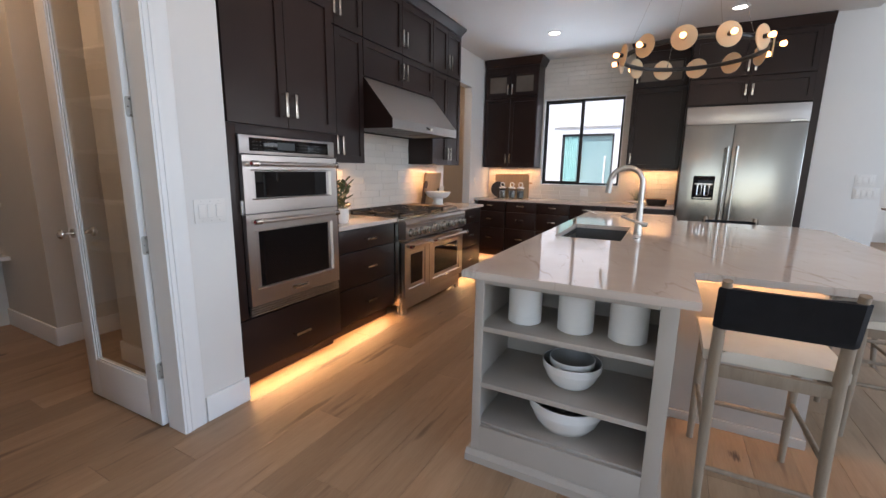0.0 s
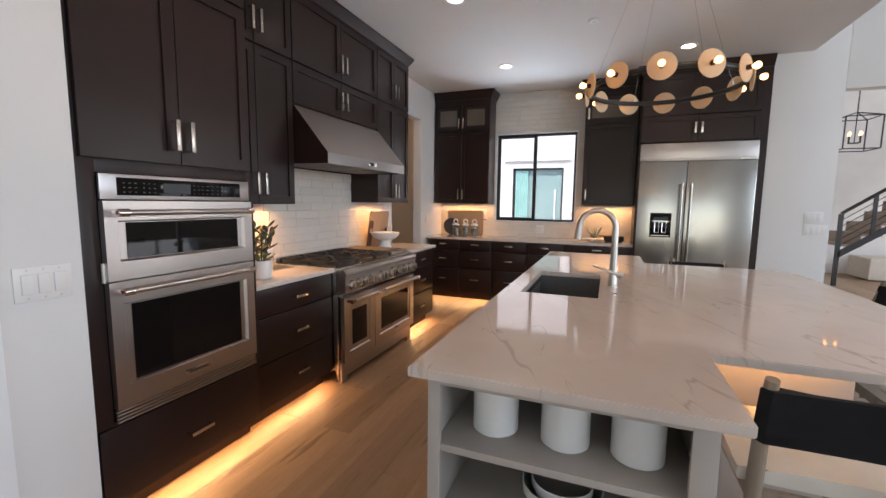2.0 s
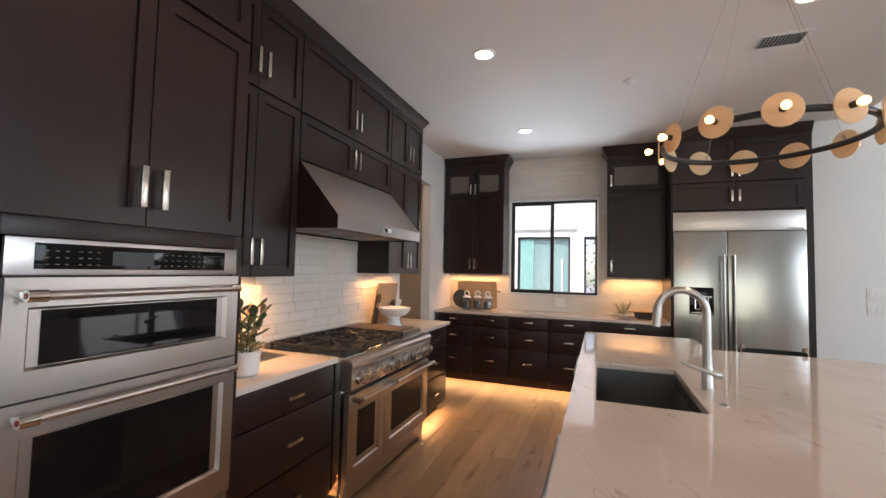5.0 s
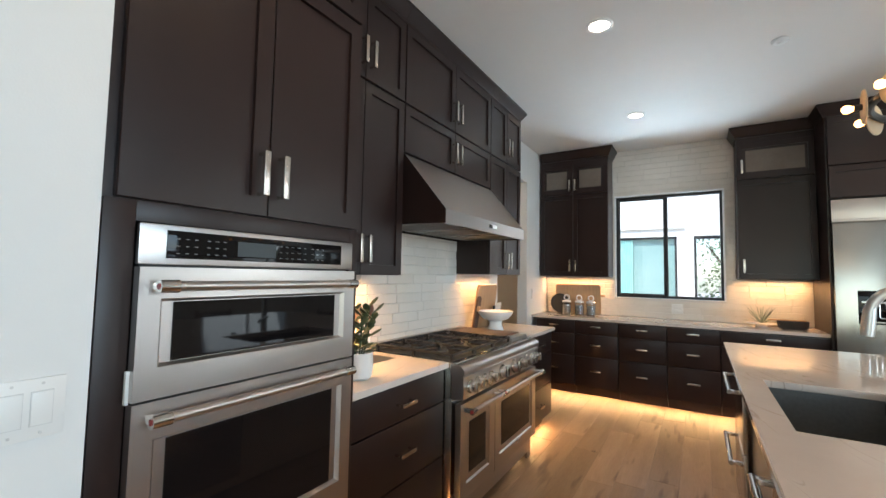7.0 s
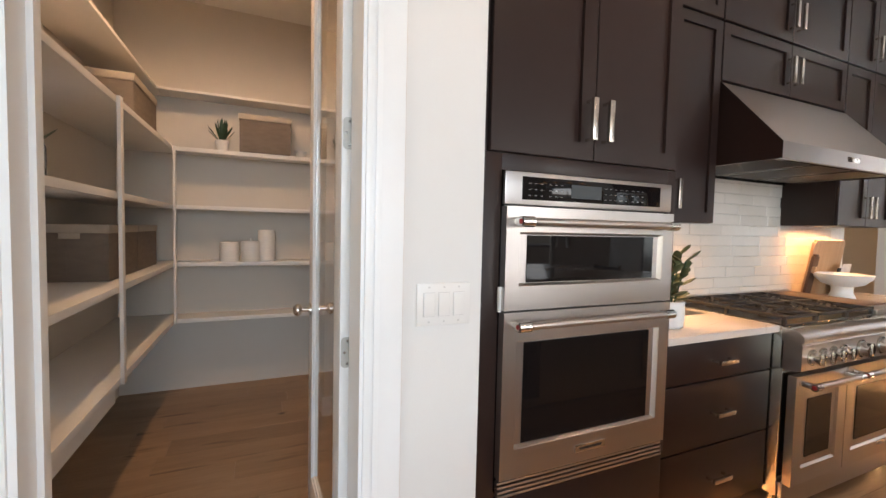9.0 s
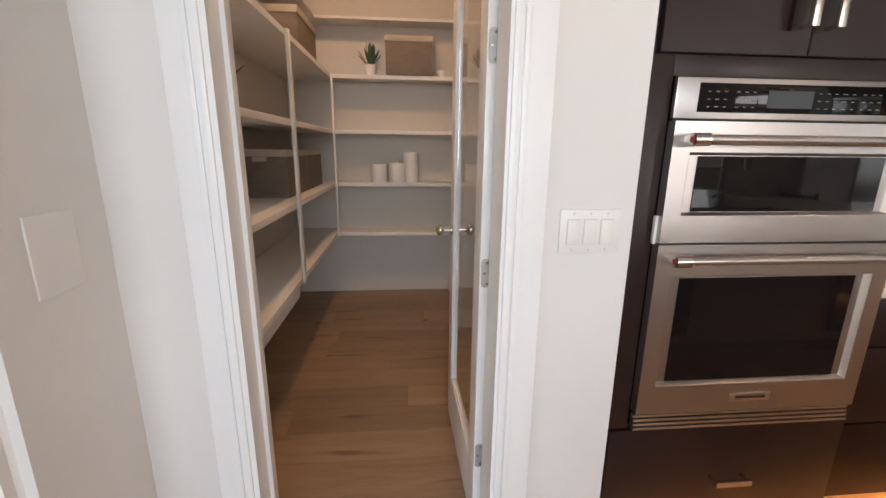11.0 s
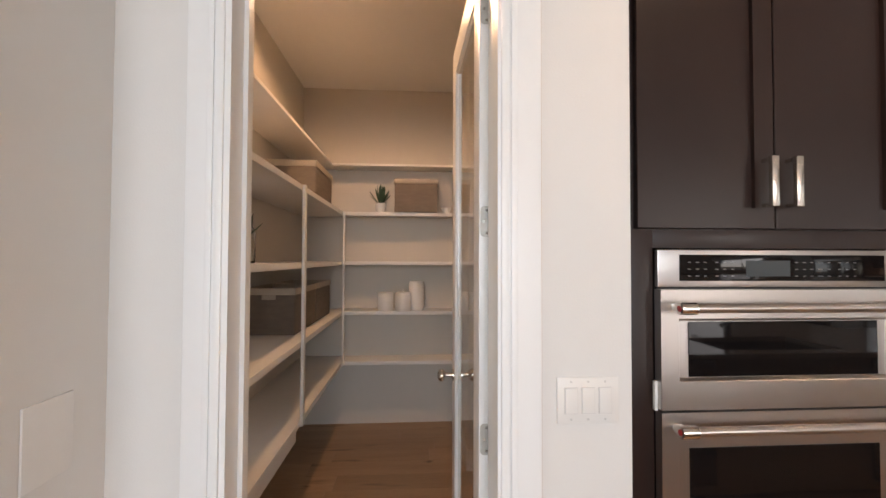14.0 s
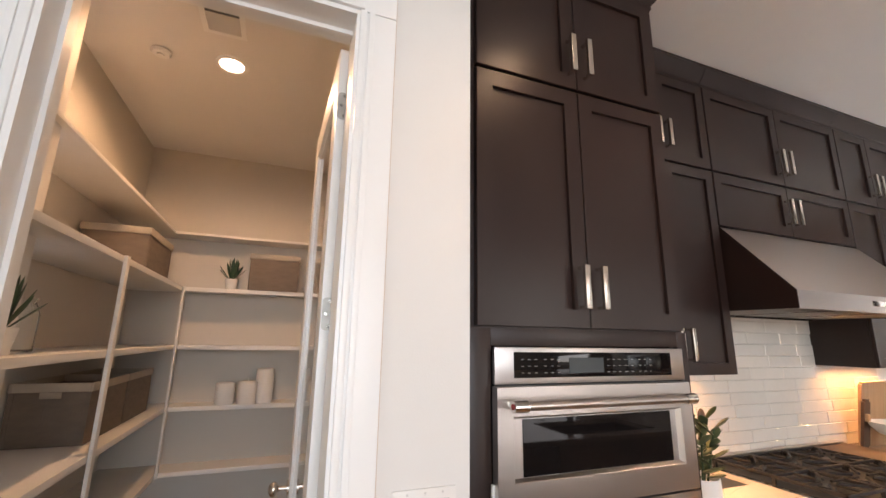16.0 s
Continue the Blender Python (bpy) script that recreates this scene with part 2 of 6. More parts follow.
WOODD = mat("dark_spoon_wood", (0.09, 0.045, 0.025), (0.14, 0.07, 0.04), rough=0.5, scale=5, stretch=(8, 8, 1))
ASH = mat("weathered_ash_wood", (0.30, 0.235, 0.175), (0.23, 0.175, 0.125), rough=0.55, scale=4, stretch=(10, 10, 1), bump=0.12)
LINEN = mat("cream_linen_cushion", (0.72, 0.66, 0.57), (0.66, 0.60, 0.51), rough=0.9, scale=10, bump=0.25, bump_scale=420)
BLKFAB = mat("black_woven_leather", (0.008, 0.008, 0.010), (0.013, 0.013, 0.015), rough=0.7, spec=0.2, scale=20, bump=0.3, bump_scale=300)
BASKET = mat("taupe_fabric_box", (0.215, 0.175, 0.14), (0.18, 0.145, 0.115), rough=0.9, scale=14, stretch=(1, 1, 3), bump=0.35, bump_scale=260)
BOXLID = mat("cream_fabric_lid", (0.50, 0.44, 0.36), (0.45, 0.39, 0.31), rough=0.9, scale=14, bump=0.25, bump_scale=260)
LEAF = mat("succulent_leaf", (0.045, 0.075, 0.035), (0.10, 0.125, 0.06), rough=0.45, scale=14, vary=0.2)
LEAFD = mat("dark_aloe_leaf", (0.025, 0.06, 0.032), (0.05, 0.10, 0.05), rough=0.45, scale=20)
GROUT = mat("pale_grout", (0.66, 0.615, 0.555), (0.62, 0.575, 0.52), rough=0.85, scale=12)
TILE = mat("glazed_white_tile", (0.72, 0.67, 0.605), (0.68, 0.63, 0.565), rough=0.07, scale=5, bump=0.7, bump_scale=13, rough_var=0.03, vary=0.03, coords="World")
FAUCETM = mat("satin_nickel_faucet", (0.58, 0.56, 0.53), (0.53, 0.51, 0.48), rough=0.36, metal=1.0, scale=14, rough_var=0.05)
JARFILL = mat("grey_dry_goods", (0.30, 0.29, 0.28), (0.20, 0.19, 0.18), rough=0.8, scale=40, bump=0.4, bump_scale=120)
SUBFLOOR = mat("dark_floor_joint", (0.05, 0.03, 0.02), (0.07, 0.045, 0.03), rough=0.8, scale=9)
OAK, OAKFAR = oak("oak_plank", False), oak("oak_plank_far", True)
MARBLE = marble()
BEIGE = mat("beige_hall_paint", (0.66, 0.58, 0.48), (0.63, 0.55, 0.455), rough=0.7, scale=2, bump=0.1, bump_scale=200)
CAULK = mat("yellowed_caulk", (0.55, 0.42, 0.33), (0.62, 0.50, 0.40), rough=0.6, scale=30)
# grey of the switch screws, and of the shade painted round the rockers
SWGREY = mat("switch_gap_shade_and_screw", (0.62, 0.60, 0.58), (0.58, 0.56, 0.54), rough=0.5, scale=20)
PLATE = mat("white_switch_plastic", (0.78, 0.76, 0.73), (0.76, 0.74, 0.71), rough=0.3, scale=10)
STUCCO = mat("white_stucco", (0.80, 0.79, 0.77), (0.74, 0.73, 0.71), rough=0.9, scale=3, bump=0.4, bump_scale=90)
TEAL = mat("teal_tinted_window", (0.26, 0.40, 0.39), (0.32, 0.46, 0.44), rough=0.15, scale=1.2)
CURTAIN = mat("sheer_curtain", (0.42, 0.74, 0.68), (0.36, 0.66, 0.61), rough=0.9, scale=3, stretch=(12, 1, 1))
PAVE = mat("pale_courtyard_paving", (0.45, 0.43, 0.40), (0.38, 0.36, 0.33), rough=0.9, scale=2, bump=0.2)
FOLI = mat("tree_leaf", (0.10, 0.17, 0.06), (0.16, 0.24, 0.09), rough=0.6, scale=4)
BARK = mat("tree_bark", (0.12, 0.085, 0.06), (0.17, 0.125, 0.09), rough=0.9, scale=14, bump=0.5)
CARPET = mat("stair_oak_tread", (0.33, 0.25, 0.19), (0.27, 0.20, 0.15), rough=0.6, scale=6)
LEDM = glow("warm_led_strip", (1.0, 0.55, 0.2), 5.0)
BULB = glow("warm_filament_bulb", (1.0, 0.42, 0.13), 4.5)
CANLED = glow("downlight_lens", (1.0, 0.86, 0.66), 9.0)
PANLED = glow("pantry_downlight_lens", (1.0, 0.80, 0.55), 10.0)
HINGE = mat("dull_nickel_hinge", (0.52, 0.51, 0.48), (0.46, 0.45, 0.42), rough=0.5, metal=0.55, scale=14)
DISC = mat("frosted_amber_disc", (0.93, 0.74, 0.50), (0.88, 0.68, 0.44), rough=0.8, scale=8)
DISC.node_tree.nodes["Principled BSDF"].inputs["Transmission Weight"].default_value = 0.45
SCREEN = glow("dim_oven_display", (0.03, 0.036, 0.038), 0.15)
MARK = mat("pale_printed_mark", (0.22, 0.22, 0.22), rough=0.5)
REDM = mat("red_medallion", (0.30, 0.02, 0.02), (0.24, 0.015, 0.015), rough=0.3)
WINGLASS = glass("window_glass", (0.96, 1.0, 0.99))
DOORGLASS = glass("door_glass", (0.97, 0.99, 0.98))
JARGLASS = glass("jar_glass", (0.95, 0.98, 0.98))
# opaque glass; its warm brown stands for the lit cabinet inside
FROST = mat("ribbed_cabinet_glass", (0.13, 0.105, 0.085), (0.16, 0.13, 0.105), rough=0.12, scale=6)
CHARC = mat("charcoal_stoneware", (0.03, 0.03, 0.032), (0.045, 0.043, 0.043), rough=0.5, scale=12)
AIRP = mat("silvery_air_plant", (0.30, 0.33, 0.27), (0.22, 0.26, 0.20), rough=0.7, scale=12)
PAPER = mat("printed_card", (0.72, 0.68, 0.62), (0.55, 0.50, 0.45), rough=0.6, scale=18)


# ---- building helpers ----
def box(bm, x0, x1, y0, y1, z0, z1, bevel=0.0):
    r = bmesh.ops.create_cube(bm, size=1.0)
    vs = r["verts"]
    bmesh.ops.scale(bm, vec=(abs(x1 - x0), abs(y1 - y0), abs(z1 - z0)), verts=vs)
    bmesh.ops.translate(bm, vec=((x0 + x1) / 2, (y0 + y1) / 2, (z0 + z1) / 2), verts=vs)
    if bevel:
        es = {e for v in vs for e in v.link_edges}
        bmesh.ops.bevel(bm, geom=list(es), offset=bevel, segments=2, profile=0.6, affect="EDGES")
    return bm


def boxes(*rows, bevel=0.0):
    bm = bmesh.new()
    for r in rows:
        box(bm, *r, bevel=bevel)
    return bm


def rod(bm, a, b, r, r2=None, seg=16, caps=True):
    a, b = Vector(a), Vector(b)
    d = b - a
    m = Matrix.Translation((a + b) / 2) @ d.to_track_quat("Z", "Y").to_matrix().to_4x4()
    bmesh.ops.create_cone(bm, cap_ends=caps, segments=seg, radius1=r, radius2=r if r2 is None else r2, depth=d.length, matrix=m)
    return bm


def rods(*rows, seg=16):
    bm = bmesh.new()
    for a, b, r in rows:
        rod(bm, a, b, r, seg=seg)
    return bm


def lathe(profile, seg=32, centre=(0, 0, 0)):
    """A turned body from (radius, height) pairs."""
    bm = bmesh.new()
    rings = []
    for r, z in profile:
        rings.append([bm.verts.new((centre[0] + r * math.cos(2 * math.pi * i / seg), centre[1] + r * math.sin(2 * math.pi * i / seg), centre[2] + z)) for i in range(seg)]
                     if r > 1e-5 else [bm.verts.new((centre[0], centre[1], centre[2] + z))])
    for p, q in zip(rings, rings[1:]):
        for i in range(seg):
            j = (i + 1) % seg
            if len(p) == 1 and len(q) > 1:
                bm.faces.new((p[0], q[j], q[i]))
            elif len(q) == 1 and len(p) > 1:
                bm.faces.new((p[i], p[j], q[0]))
            elif len(p) > 1:
                bm.faces.new((p[i], p[j], q[j], q[i]))
    bmesh.ops.recalc_face_normals(bm, faces=bm.faces)
    return bm


def tube(points, r, seg=12, closed=False):
    """A round bar swept along points."""
    bm = bmesh.new()
    pts = [Vector(p) for p in points]
    rings, side = [], None
    for i, p in enumerate(pts):
        if closed:
            d = pts[(i + 1) % len(pts)] - pts[i - 1]
        else:
            d = pts[min(i + 1, len(pts) - 1)] - pts[max(i - 1, 0)]
        d.normalize()
        if side is None:
            side = d.cross(Vector((0, 0, 1)) if abs(d.z) < 0.8 else Vector((0, 1, 0)))
        side = (side - d * side.dot(d)).normalized()
        nrm = side.cross(d)
        rr = r[i] if isinstance(r, (list, tuple)) else r
        rings.append([bm.verts.new(p + rr * (math.cos(2 * math.pi * k / seg) * side + math.sin(2 * math.pi * k / seg) * nrm)) for k in range(seg)])
    pairs = list(zip(rings, rings[1:])) + ([(rings[-1], rings[0])] if closed else [])
    for p, q in pairs:
        for k in range(seg):
            bm.faces.new((p[k], p[(k + 1) % seg], q[(k + 1) % seg], q[k]))
    if not closed:
        bm.faces.new(rings[0]), bm.faces.new(rings[-1])
    bmesh.ops.recalc_face_normals(bm, faces=bm.faces)
    return bm


def prism(outline, x0, x1):
    """An outline in (y, z) pushed along x."""
    bm = bmesh.new()
    a = [bm.verts.new((x0, y, z)) for y, z in outline]
    b = [bm.verts.new((x1, y, z)) for y, z in outline]
    bm.faces.new(a), bm.faces.new(b)
    for i in range(len(a)):
        j = (i + 1) % len(a)
        bm.faces.new((a[i], a[j], b[j], b[i]))
    bmesh.ops.recalc_face_normals(bm, faces=bm.faces)
    return bm


def slab(outline, z0, z1, bevel=0.0):
    """An outline in (x, y) pushed upwards."""
    bm = bmesh.new()
    a = [bm.verts.new((x, y, z0)) for x, y in outline]
    b = [bm.verts.new((x, y, z1)) for x, y in outline]
    bm.faces.new(a), bm.faces.new(b)
    for i in range(len(a)):
        j = (i + 1) % len(a)
        bm.faces.new((a[i], a[j], b[j], b[i]))
    bmesh.ops.recalc_face_normals(bm, faces=bm.faces)
    if bevel:
        bmesh.ops.bevel(bm, geom=list(bm.edges), offset=bevel, segments=2, affect="EDGES")
    return bm


def mesh_of(bm, name, material, smooth=None):
    me = bpy.data.meshes.new(name)
    bm.to_mesh(me)
    bm.free()
    me.materials.append(material)
    if smooth is not None:
        me.polygons.foreach_set("use_smooth", [True] * len(me.polygons))
        me.set_sharp_from_angle(angle=radians(smooth))
    return me


def part(name, bm, material, parent=None, label="", smooth=35):
    ob = new(name, mesh_of(bm, name, material, smooth))
    if parent is not None:
        ob.parent = parent
    if label:
        ob["label"] = label
    return ob


def struct(name, bm, material, label, category="wall", smooth=35):
    return tagged(part(name, bm, material, None, "", smooth), label, category, kind="structure")


def thing(name, m, label, category, group=""):
    ob = new(name)
    ob.empty_display_size = 0.05
    ob.matrix_world = m
    return tagged(ob, label, category, group)


def single(name, bm, material, label, category, m=None, group="", smooth=35):
    ob = part(name, bm, material, None, "", smooth)
    if m is not None:
        ob.matrix_world = m
    return tagged(ob, label, category, group)


# ---- structure ----
H = 3.05
struct("ground", boxes((-40, 40, -40, 60, -0.35, -0.25)), PAVE, "pale paved ground around the house", "ground")
floor = struct("floor", boxes((-4.9, 8.6, -4.2, 13.2, -0.2, -0.012)), SUBFLOOR, "wide oak plank floor with knots and dark streaks", "floor")
struct("ceiling_kitchen", boxes((-2.67, 1.915, -4.0, 7.31, H, H + 0.25)), CEIL, "flat white kitchen ceiling", "ceiling")
struct("ceiling_pantry", boxes((-4.9, -2.67, 0.2, 2.8, H, H + 0.25)), CEIL, "white pantry ceiling", "ceiling")
struct("ceiling_living", boxes((1.7, 8.6, -4.1, 13.2, 5.5, 5.7)), CEIL, "high white living room ceiling", "ceiling")
struct("wall_upper", boxes((1.80, 1.913, -4.0, 6.65, H + 0.25, 5.5)), PAINT, "white wall above the kitchen ceiling edge")
# the oven wall, with a cased opening to the hall beyond the cabinets
struct("wall_west", boxes((-2.67, -2.55, 2.0, 5.62, 0, H), (-2.67, -2.55, 5.62, 6.50, 2.58, H), (-2.67, -2.55, 6.50, 7.31, 0, H)), PAINT,
       "white painted kitchen wall with an opening to the hall")
struct("wall_hall", boxes((-4.0, -3.9, 5.0, 7.4, 0, H), (-3.9, -2.67, 7.0, 7.1, 0, H), (-3.9, -2.67, 5.0, 5.1, 0, H), (-4.0, -2.67, 5.0, 7.4, H, H + 0.1)), BEIGE,
       "beige painted hall walls beyond the opening")
# pantry front wall with the doorway
bm = boxes((-1.985, -1.865, 0.60, 0.876, 0, H), (-1.985, -1.865, 1.5745, 1.93, 0, H), (-1.985, -1.865, 0.876, 1.5745, 2.46, H))
struct("wall_pantry_front", bm, PAINT, "white wall beside the pantry doorway")
bm = boxes((-2.67, -1.518, -4.0, 0.60, 0, H))
bmesh.ops.bevel(bm, geom=[e for e in bm.edges if all(abs(v.co.x + 1.518) < 1e-4 and abs(v.co.y - 0.60) < 1e-4 for v in e.verts)], offset=0.03, segments=5, affect="EDGES")
bmesh.ops.delete(bm, geom=[f for f in bm.faces if f.calc_center_median().x < -2.6], context="FACES_ONLY")
struct("wall_return", bm, PAINT, "white wall return with a rounded drywall corner")
for name, dims in (("wall_pantry_south", (-4.78, -2.67, 0.215, 0.335, 0, H)), ("wall_pantry_west", (-4.78, -4.62, 0.335, 1.74, 0, H)), ("wall_pantry_chase", (-4.78, -3.73, 1.74, 2.8, 0, H)),
                   ("wall_pantry_niche", (-3.73, -2.67, 2.6, 2.8, 0, H)), ("wall_pantry_north", (-3.05, -1.985, 1.86, 2.0, 0, H))):
    struct(name, boxes(dims), PANP, "greige painted pantry wall")
struct("wall_north", boxes((-2.67, -1.64, 7.31, 7.47, 0, H), (-0.47, 1.70, 7.31, 7.47, 0, H), (-1.64, -0.47, 7.31, 7.47, 0, 1.15), (-1.64, -0.47, 7.31, 7.47, 2.45, H)), PAINT,
       "white painted window wall")
bm = boxes((1.58, 2.21, 6.65, 6.80, 0, 5.5), (2.21, 8.6, 6.65, 6.80, 2.64, 5.5), (7.4, 8.6, 6.65, 6.80, 0, 2.64), bevel=0.008)
struct("wall_fridge_side", bm, PAINT, "white wall beside the refrigerator with a wide opening")
struct("wall_alcove", boxes((1.58, 1.70, 6.80, 7.31, 0, H)), PAINT, "white side of the refrigerator alcove")
struct("wall_stair_hall", boxes((2.05, 2.20, 6.80, 13.2, 0, 5.5), (2.20, 8.6, 13.0, 13.2, 0, 5.5)), PAINT, "white stair hall walls")
struct("wall_east", boxes((7.0, 7.2, -4.0, -1.6, 0, 5.5), (7.0, 7.2, 4.1, 6.65, 0, 5.5), (7.0, 7.2, -1.6, 4.1, 3.8, 5.5), (7.0, 7.2, -1.6, 4.1, 0, 0.5),
                          (8.45, 8.6, 6.80, 13.0, 0, 0.8), (8.45, 8.6, 6.80, 7.8, 0.8, 5.5), (8.45, 8.6, 10.6, 13.0, 0.8, 5.5), (8.45, 8.6, 7.8, 10.6, 5.1, 5.5)), PAINT,
       "white living room wall with tall windows")
struct("wall_south", boxes((-1.518, -0.6, -4.1, -4.0, 0, 5.5), (4.2, 7.2, -4.1, -4.0, 0, 5.5), (-0.6, 4.2, -4.1, -4.0, 2.9, 5.5), (-0.6, 4.2, -4.1, -4.0, 0, 0.5)), PAINT,
       "white living room wall behind the kitchen")

# door casing and baseboards
def casing_leg(y0, y1, inner, z1):
    """A flat board with a stepped inner bead."""
    s = 1 if inner > (y0 + y1) / 2 else -1
    b = boxes((-1.864, -1.848, y0, y1, 0, z1), bevel=0.002)
    box(b, -1.849, -1.839, min(inner, inner - s * 0.018), max(inner, inner - s * 0.018), 0, z1, 0.003)
    box(b, -1.849, -1.843, min(inner - s * 0.026, inner - s * 0.042), max(inner - s * 0.026, inner - s * 0.042), 0, z1, 0.002)
    return b


bm = casing_leg(0.784, 0.876, 0.876, 2.46)
struct("trim", bm, TRIM, "white stepped door casing", "trim")
struct("trim", casing_leg(1.5745, 1.681, 1.5745, 2.46), TRIM, "white stepped door casing with a wide flat board", "trim")
struct("trim", boxes((-1.864, -1.846, 0.784, 1.681, 2.461, 2.56), (-1.847, -1.836, 0.859, 1.5845, 2.461, 2.48), bevel=0.002), TRIM, "white door head casing", "trim")
struct("trim", boxes((-1.988, -1.846, 0.8761, 0.891, 0, 2.445), (-1.988, -1.846, 1.5650, 1.5744, 0, 2.445), (-1.988, -1.846, 0.8761, 1.5744, 2.445, 2.4599),
                     (-1.935, -1.922, 0.891, 0.903, 0, 2.445), (-1.935, -1.922, 0.891, 1.5650, 2.432, 2.445)), TRIM, "white door jamb with a stop", "trim")
struct("trim", boxes((-1.8645, -1.8605, 1.6812, 1.6852, 0.141, 2.56)), CAULK, "yellowed caulk line beside the door casing", "trim")


def skirting(x0, x1, y0, y1, h=0.14):
    b = boxes((x0, x1, y0, y1, 0, h), bevel=0.003)
    return b


struct("baseboard", skirting(-1.864, -1.848, 1.690, 1.946), TRIM, "white baseboard", "baseboard")
struct("baseboard", skirting(-1.864, -1.848, 0.601, 0.773), TRIM, "white baseboard", "baseboard")
struct("baseboard", skirting(-1.864, -1.514, 0.601, 0.616), TRIM, "white baseboard", "baseboard")
struct("baseboard", skirting(-3.729, -3.714, 1.726, 2.6), TRIM, "white pantry baseboard", "baseboard")
struct("baseboard", skirting(-4.619, -3.73, 1.725, 1.7395), TRIM, "white pantry baseboard", "baseboard")
struct("baseboard", skirting(-3.065, -3.051, 1.845, 2.6), TRIM, "white pantry baseboard", "baseboard")
struct("baseboard", skirting(-3.05, -1.99, 1.845, 1.8595), TRIM, "white pantry baseboard", "baseboard")
struct("baseboard", skirting(1.60, 2.215, 6.634, 6.649), TRIM, "white baseboard", "baseboard")
struct("baseboard", skirting(2.20, 8.4, 12.984, 12.999), TRIM, "white baseboard", "baseboard")

# kitchen window: black slider in a recess
win = tagged(new("window_1"), "black framed sliding window above the counter", "window", kind="structure")
win.matrix_world = pose(-1.64, 7.345, 1.15)
part("window_frame", boxes((0.006, 0.034, 0, 0.06, 0.006, 1.294), (1.136, 1.164, 0, 0.06, 0.006, 1.294), (0.034, 1.136, 0, 0.06, 0.006, 0.038), (0.034, 1.136, 0, 0.06, 1.262, 1.294), bevel=0.003), BLACKM, win)
part("window_mullion", boxes((0.562, 0.598, -0.004, 0.05, 0.038, 1.262), bevel=0.003), BLACKM, win)
part("window_sash", boxes((0.0345, 0.050, 0.012, 0.045, 0.0385, 1.2615), (0.548, 0.5615, 0.012, 0.045, 0.0385, 1.2615), (0.05, 0.548, 0.012, 0.045, 0.0385, 0.056), (0.05, 0.548, 0.012, 0.045, 1.244, 1.2615), bevel=0.002), BLACKM, win)
part("latch", boxes((1.112, 1.134, -0.012, 0.0, 0.10, 0.16), bevel=0.002), PLATE, win, "white sash latch")
for x0, x1 in ((0.0505, 0.5475), (0.5985, 1.1355)):
    g = part("pane", boxes((x0, x1, 0.026, 0.031, 0.057, 1.243)), WINGLASS, win)
    g.visible_shadow = False
part("window_sill", boxes((-0.006, 1.176, -0.034, -0.001, -0.012, -0.001), bevel=0.002), TRIM, win)
part("window_casing", boxes((-0.012, 0.004, -0.041, 0.0, 0.0, 1.30), (1.166, 1.182, -0.041, 0.0, 0.0, 1.30), (-0.012, 1.182, -0.041, 0.0, 1.297, 1.312)), TRIM, win, "white edge trim")

# living room windows behind and beside the camera
def plain_window(name, m, w, h, n):
    ob = tagged(new(name), "tall black framed living room window", "window", kind="structure")
    ob.matrix_world = m
    part("window_frame", boxes((0, 0.06, 0, 0.06, 0, h), (w - 0.06, w, 0, 0.06, 0, h), (0.06, w - 0.06, 0, 0.06, 0, 0.06), (0.06, w - 0.06, 0, 0.06, h - 0.06, h)), BLACKM, ob)
    for i in range(1, n):
        part("window_mullion", boxes((w * i / n - 0.025, w * i / n + 0.025, 0.0, 0.06, 0.06, h - 0.06)), BLACKM, ob)


plain_window("window_2", pose(7.08, 4.1, 0.5, 0, 0, -90), 5.7, 3.3, 4)
plain_window("window_3", pose(4.2, -4.04, 0.5, 0, 0, 180), 4.8, 2.4, 3)
# unseen window, added as the opening for the stair hall's light
plain_window("window_4", pose(8.52, 10.6, 0.8, 0, 0, -90), 2.8, 4.3, 2)


# ---- cabinet parts ----
def pull(parent, x, z, length, upright, y=0.0, name="handle"):
    """A square bar pull on two posts, standing off the front."""
    b = bmesh.new()
    h = length / 2
    if upright:
        box(b, x - 0.0105, x + 0.0105, y - 0.044, y - 0.031, z - h, z + h, 0.0015)
        for s in (-1, 1):
            box(b, x - 0.005, x + 0.005, y - 0.0315, y, z + s * (h - 0.006) - 0.005, z + s * (h - 0.006) + 0.005, 0.001)
    else:
        box(b, x - h, x + h, y - 0.044, y - 0.031, z - 0.0095, z + 0.0095, 0.0015)
        for s in (-1, 1):
            box(b, x + s * (h - 0.006) - 0.005, x + s * (h - 0.006) + 0.005, y - 0.0315, y, z - 0.005, z + 0.005, 0.001)
    return part(name, b, NICKEL, parent, "satin nickel bar pull")


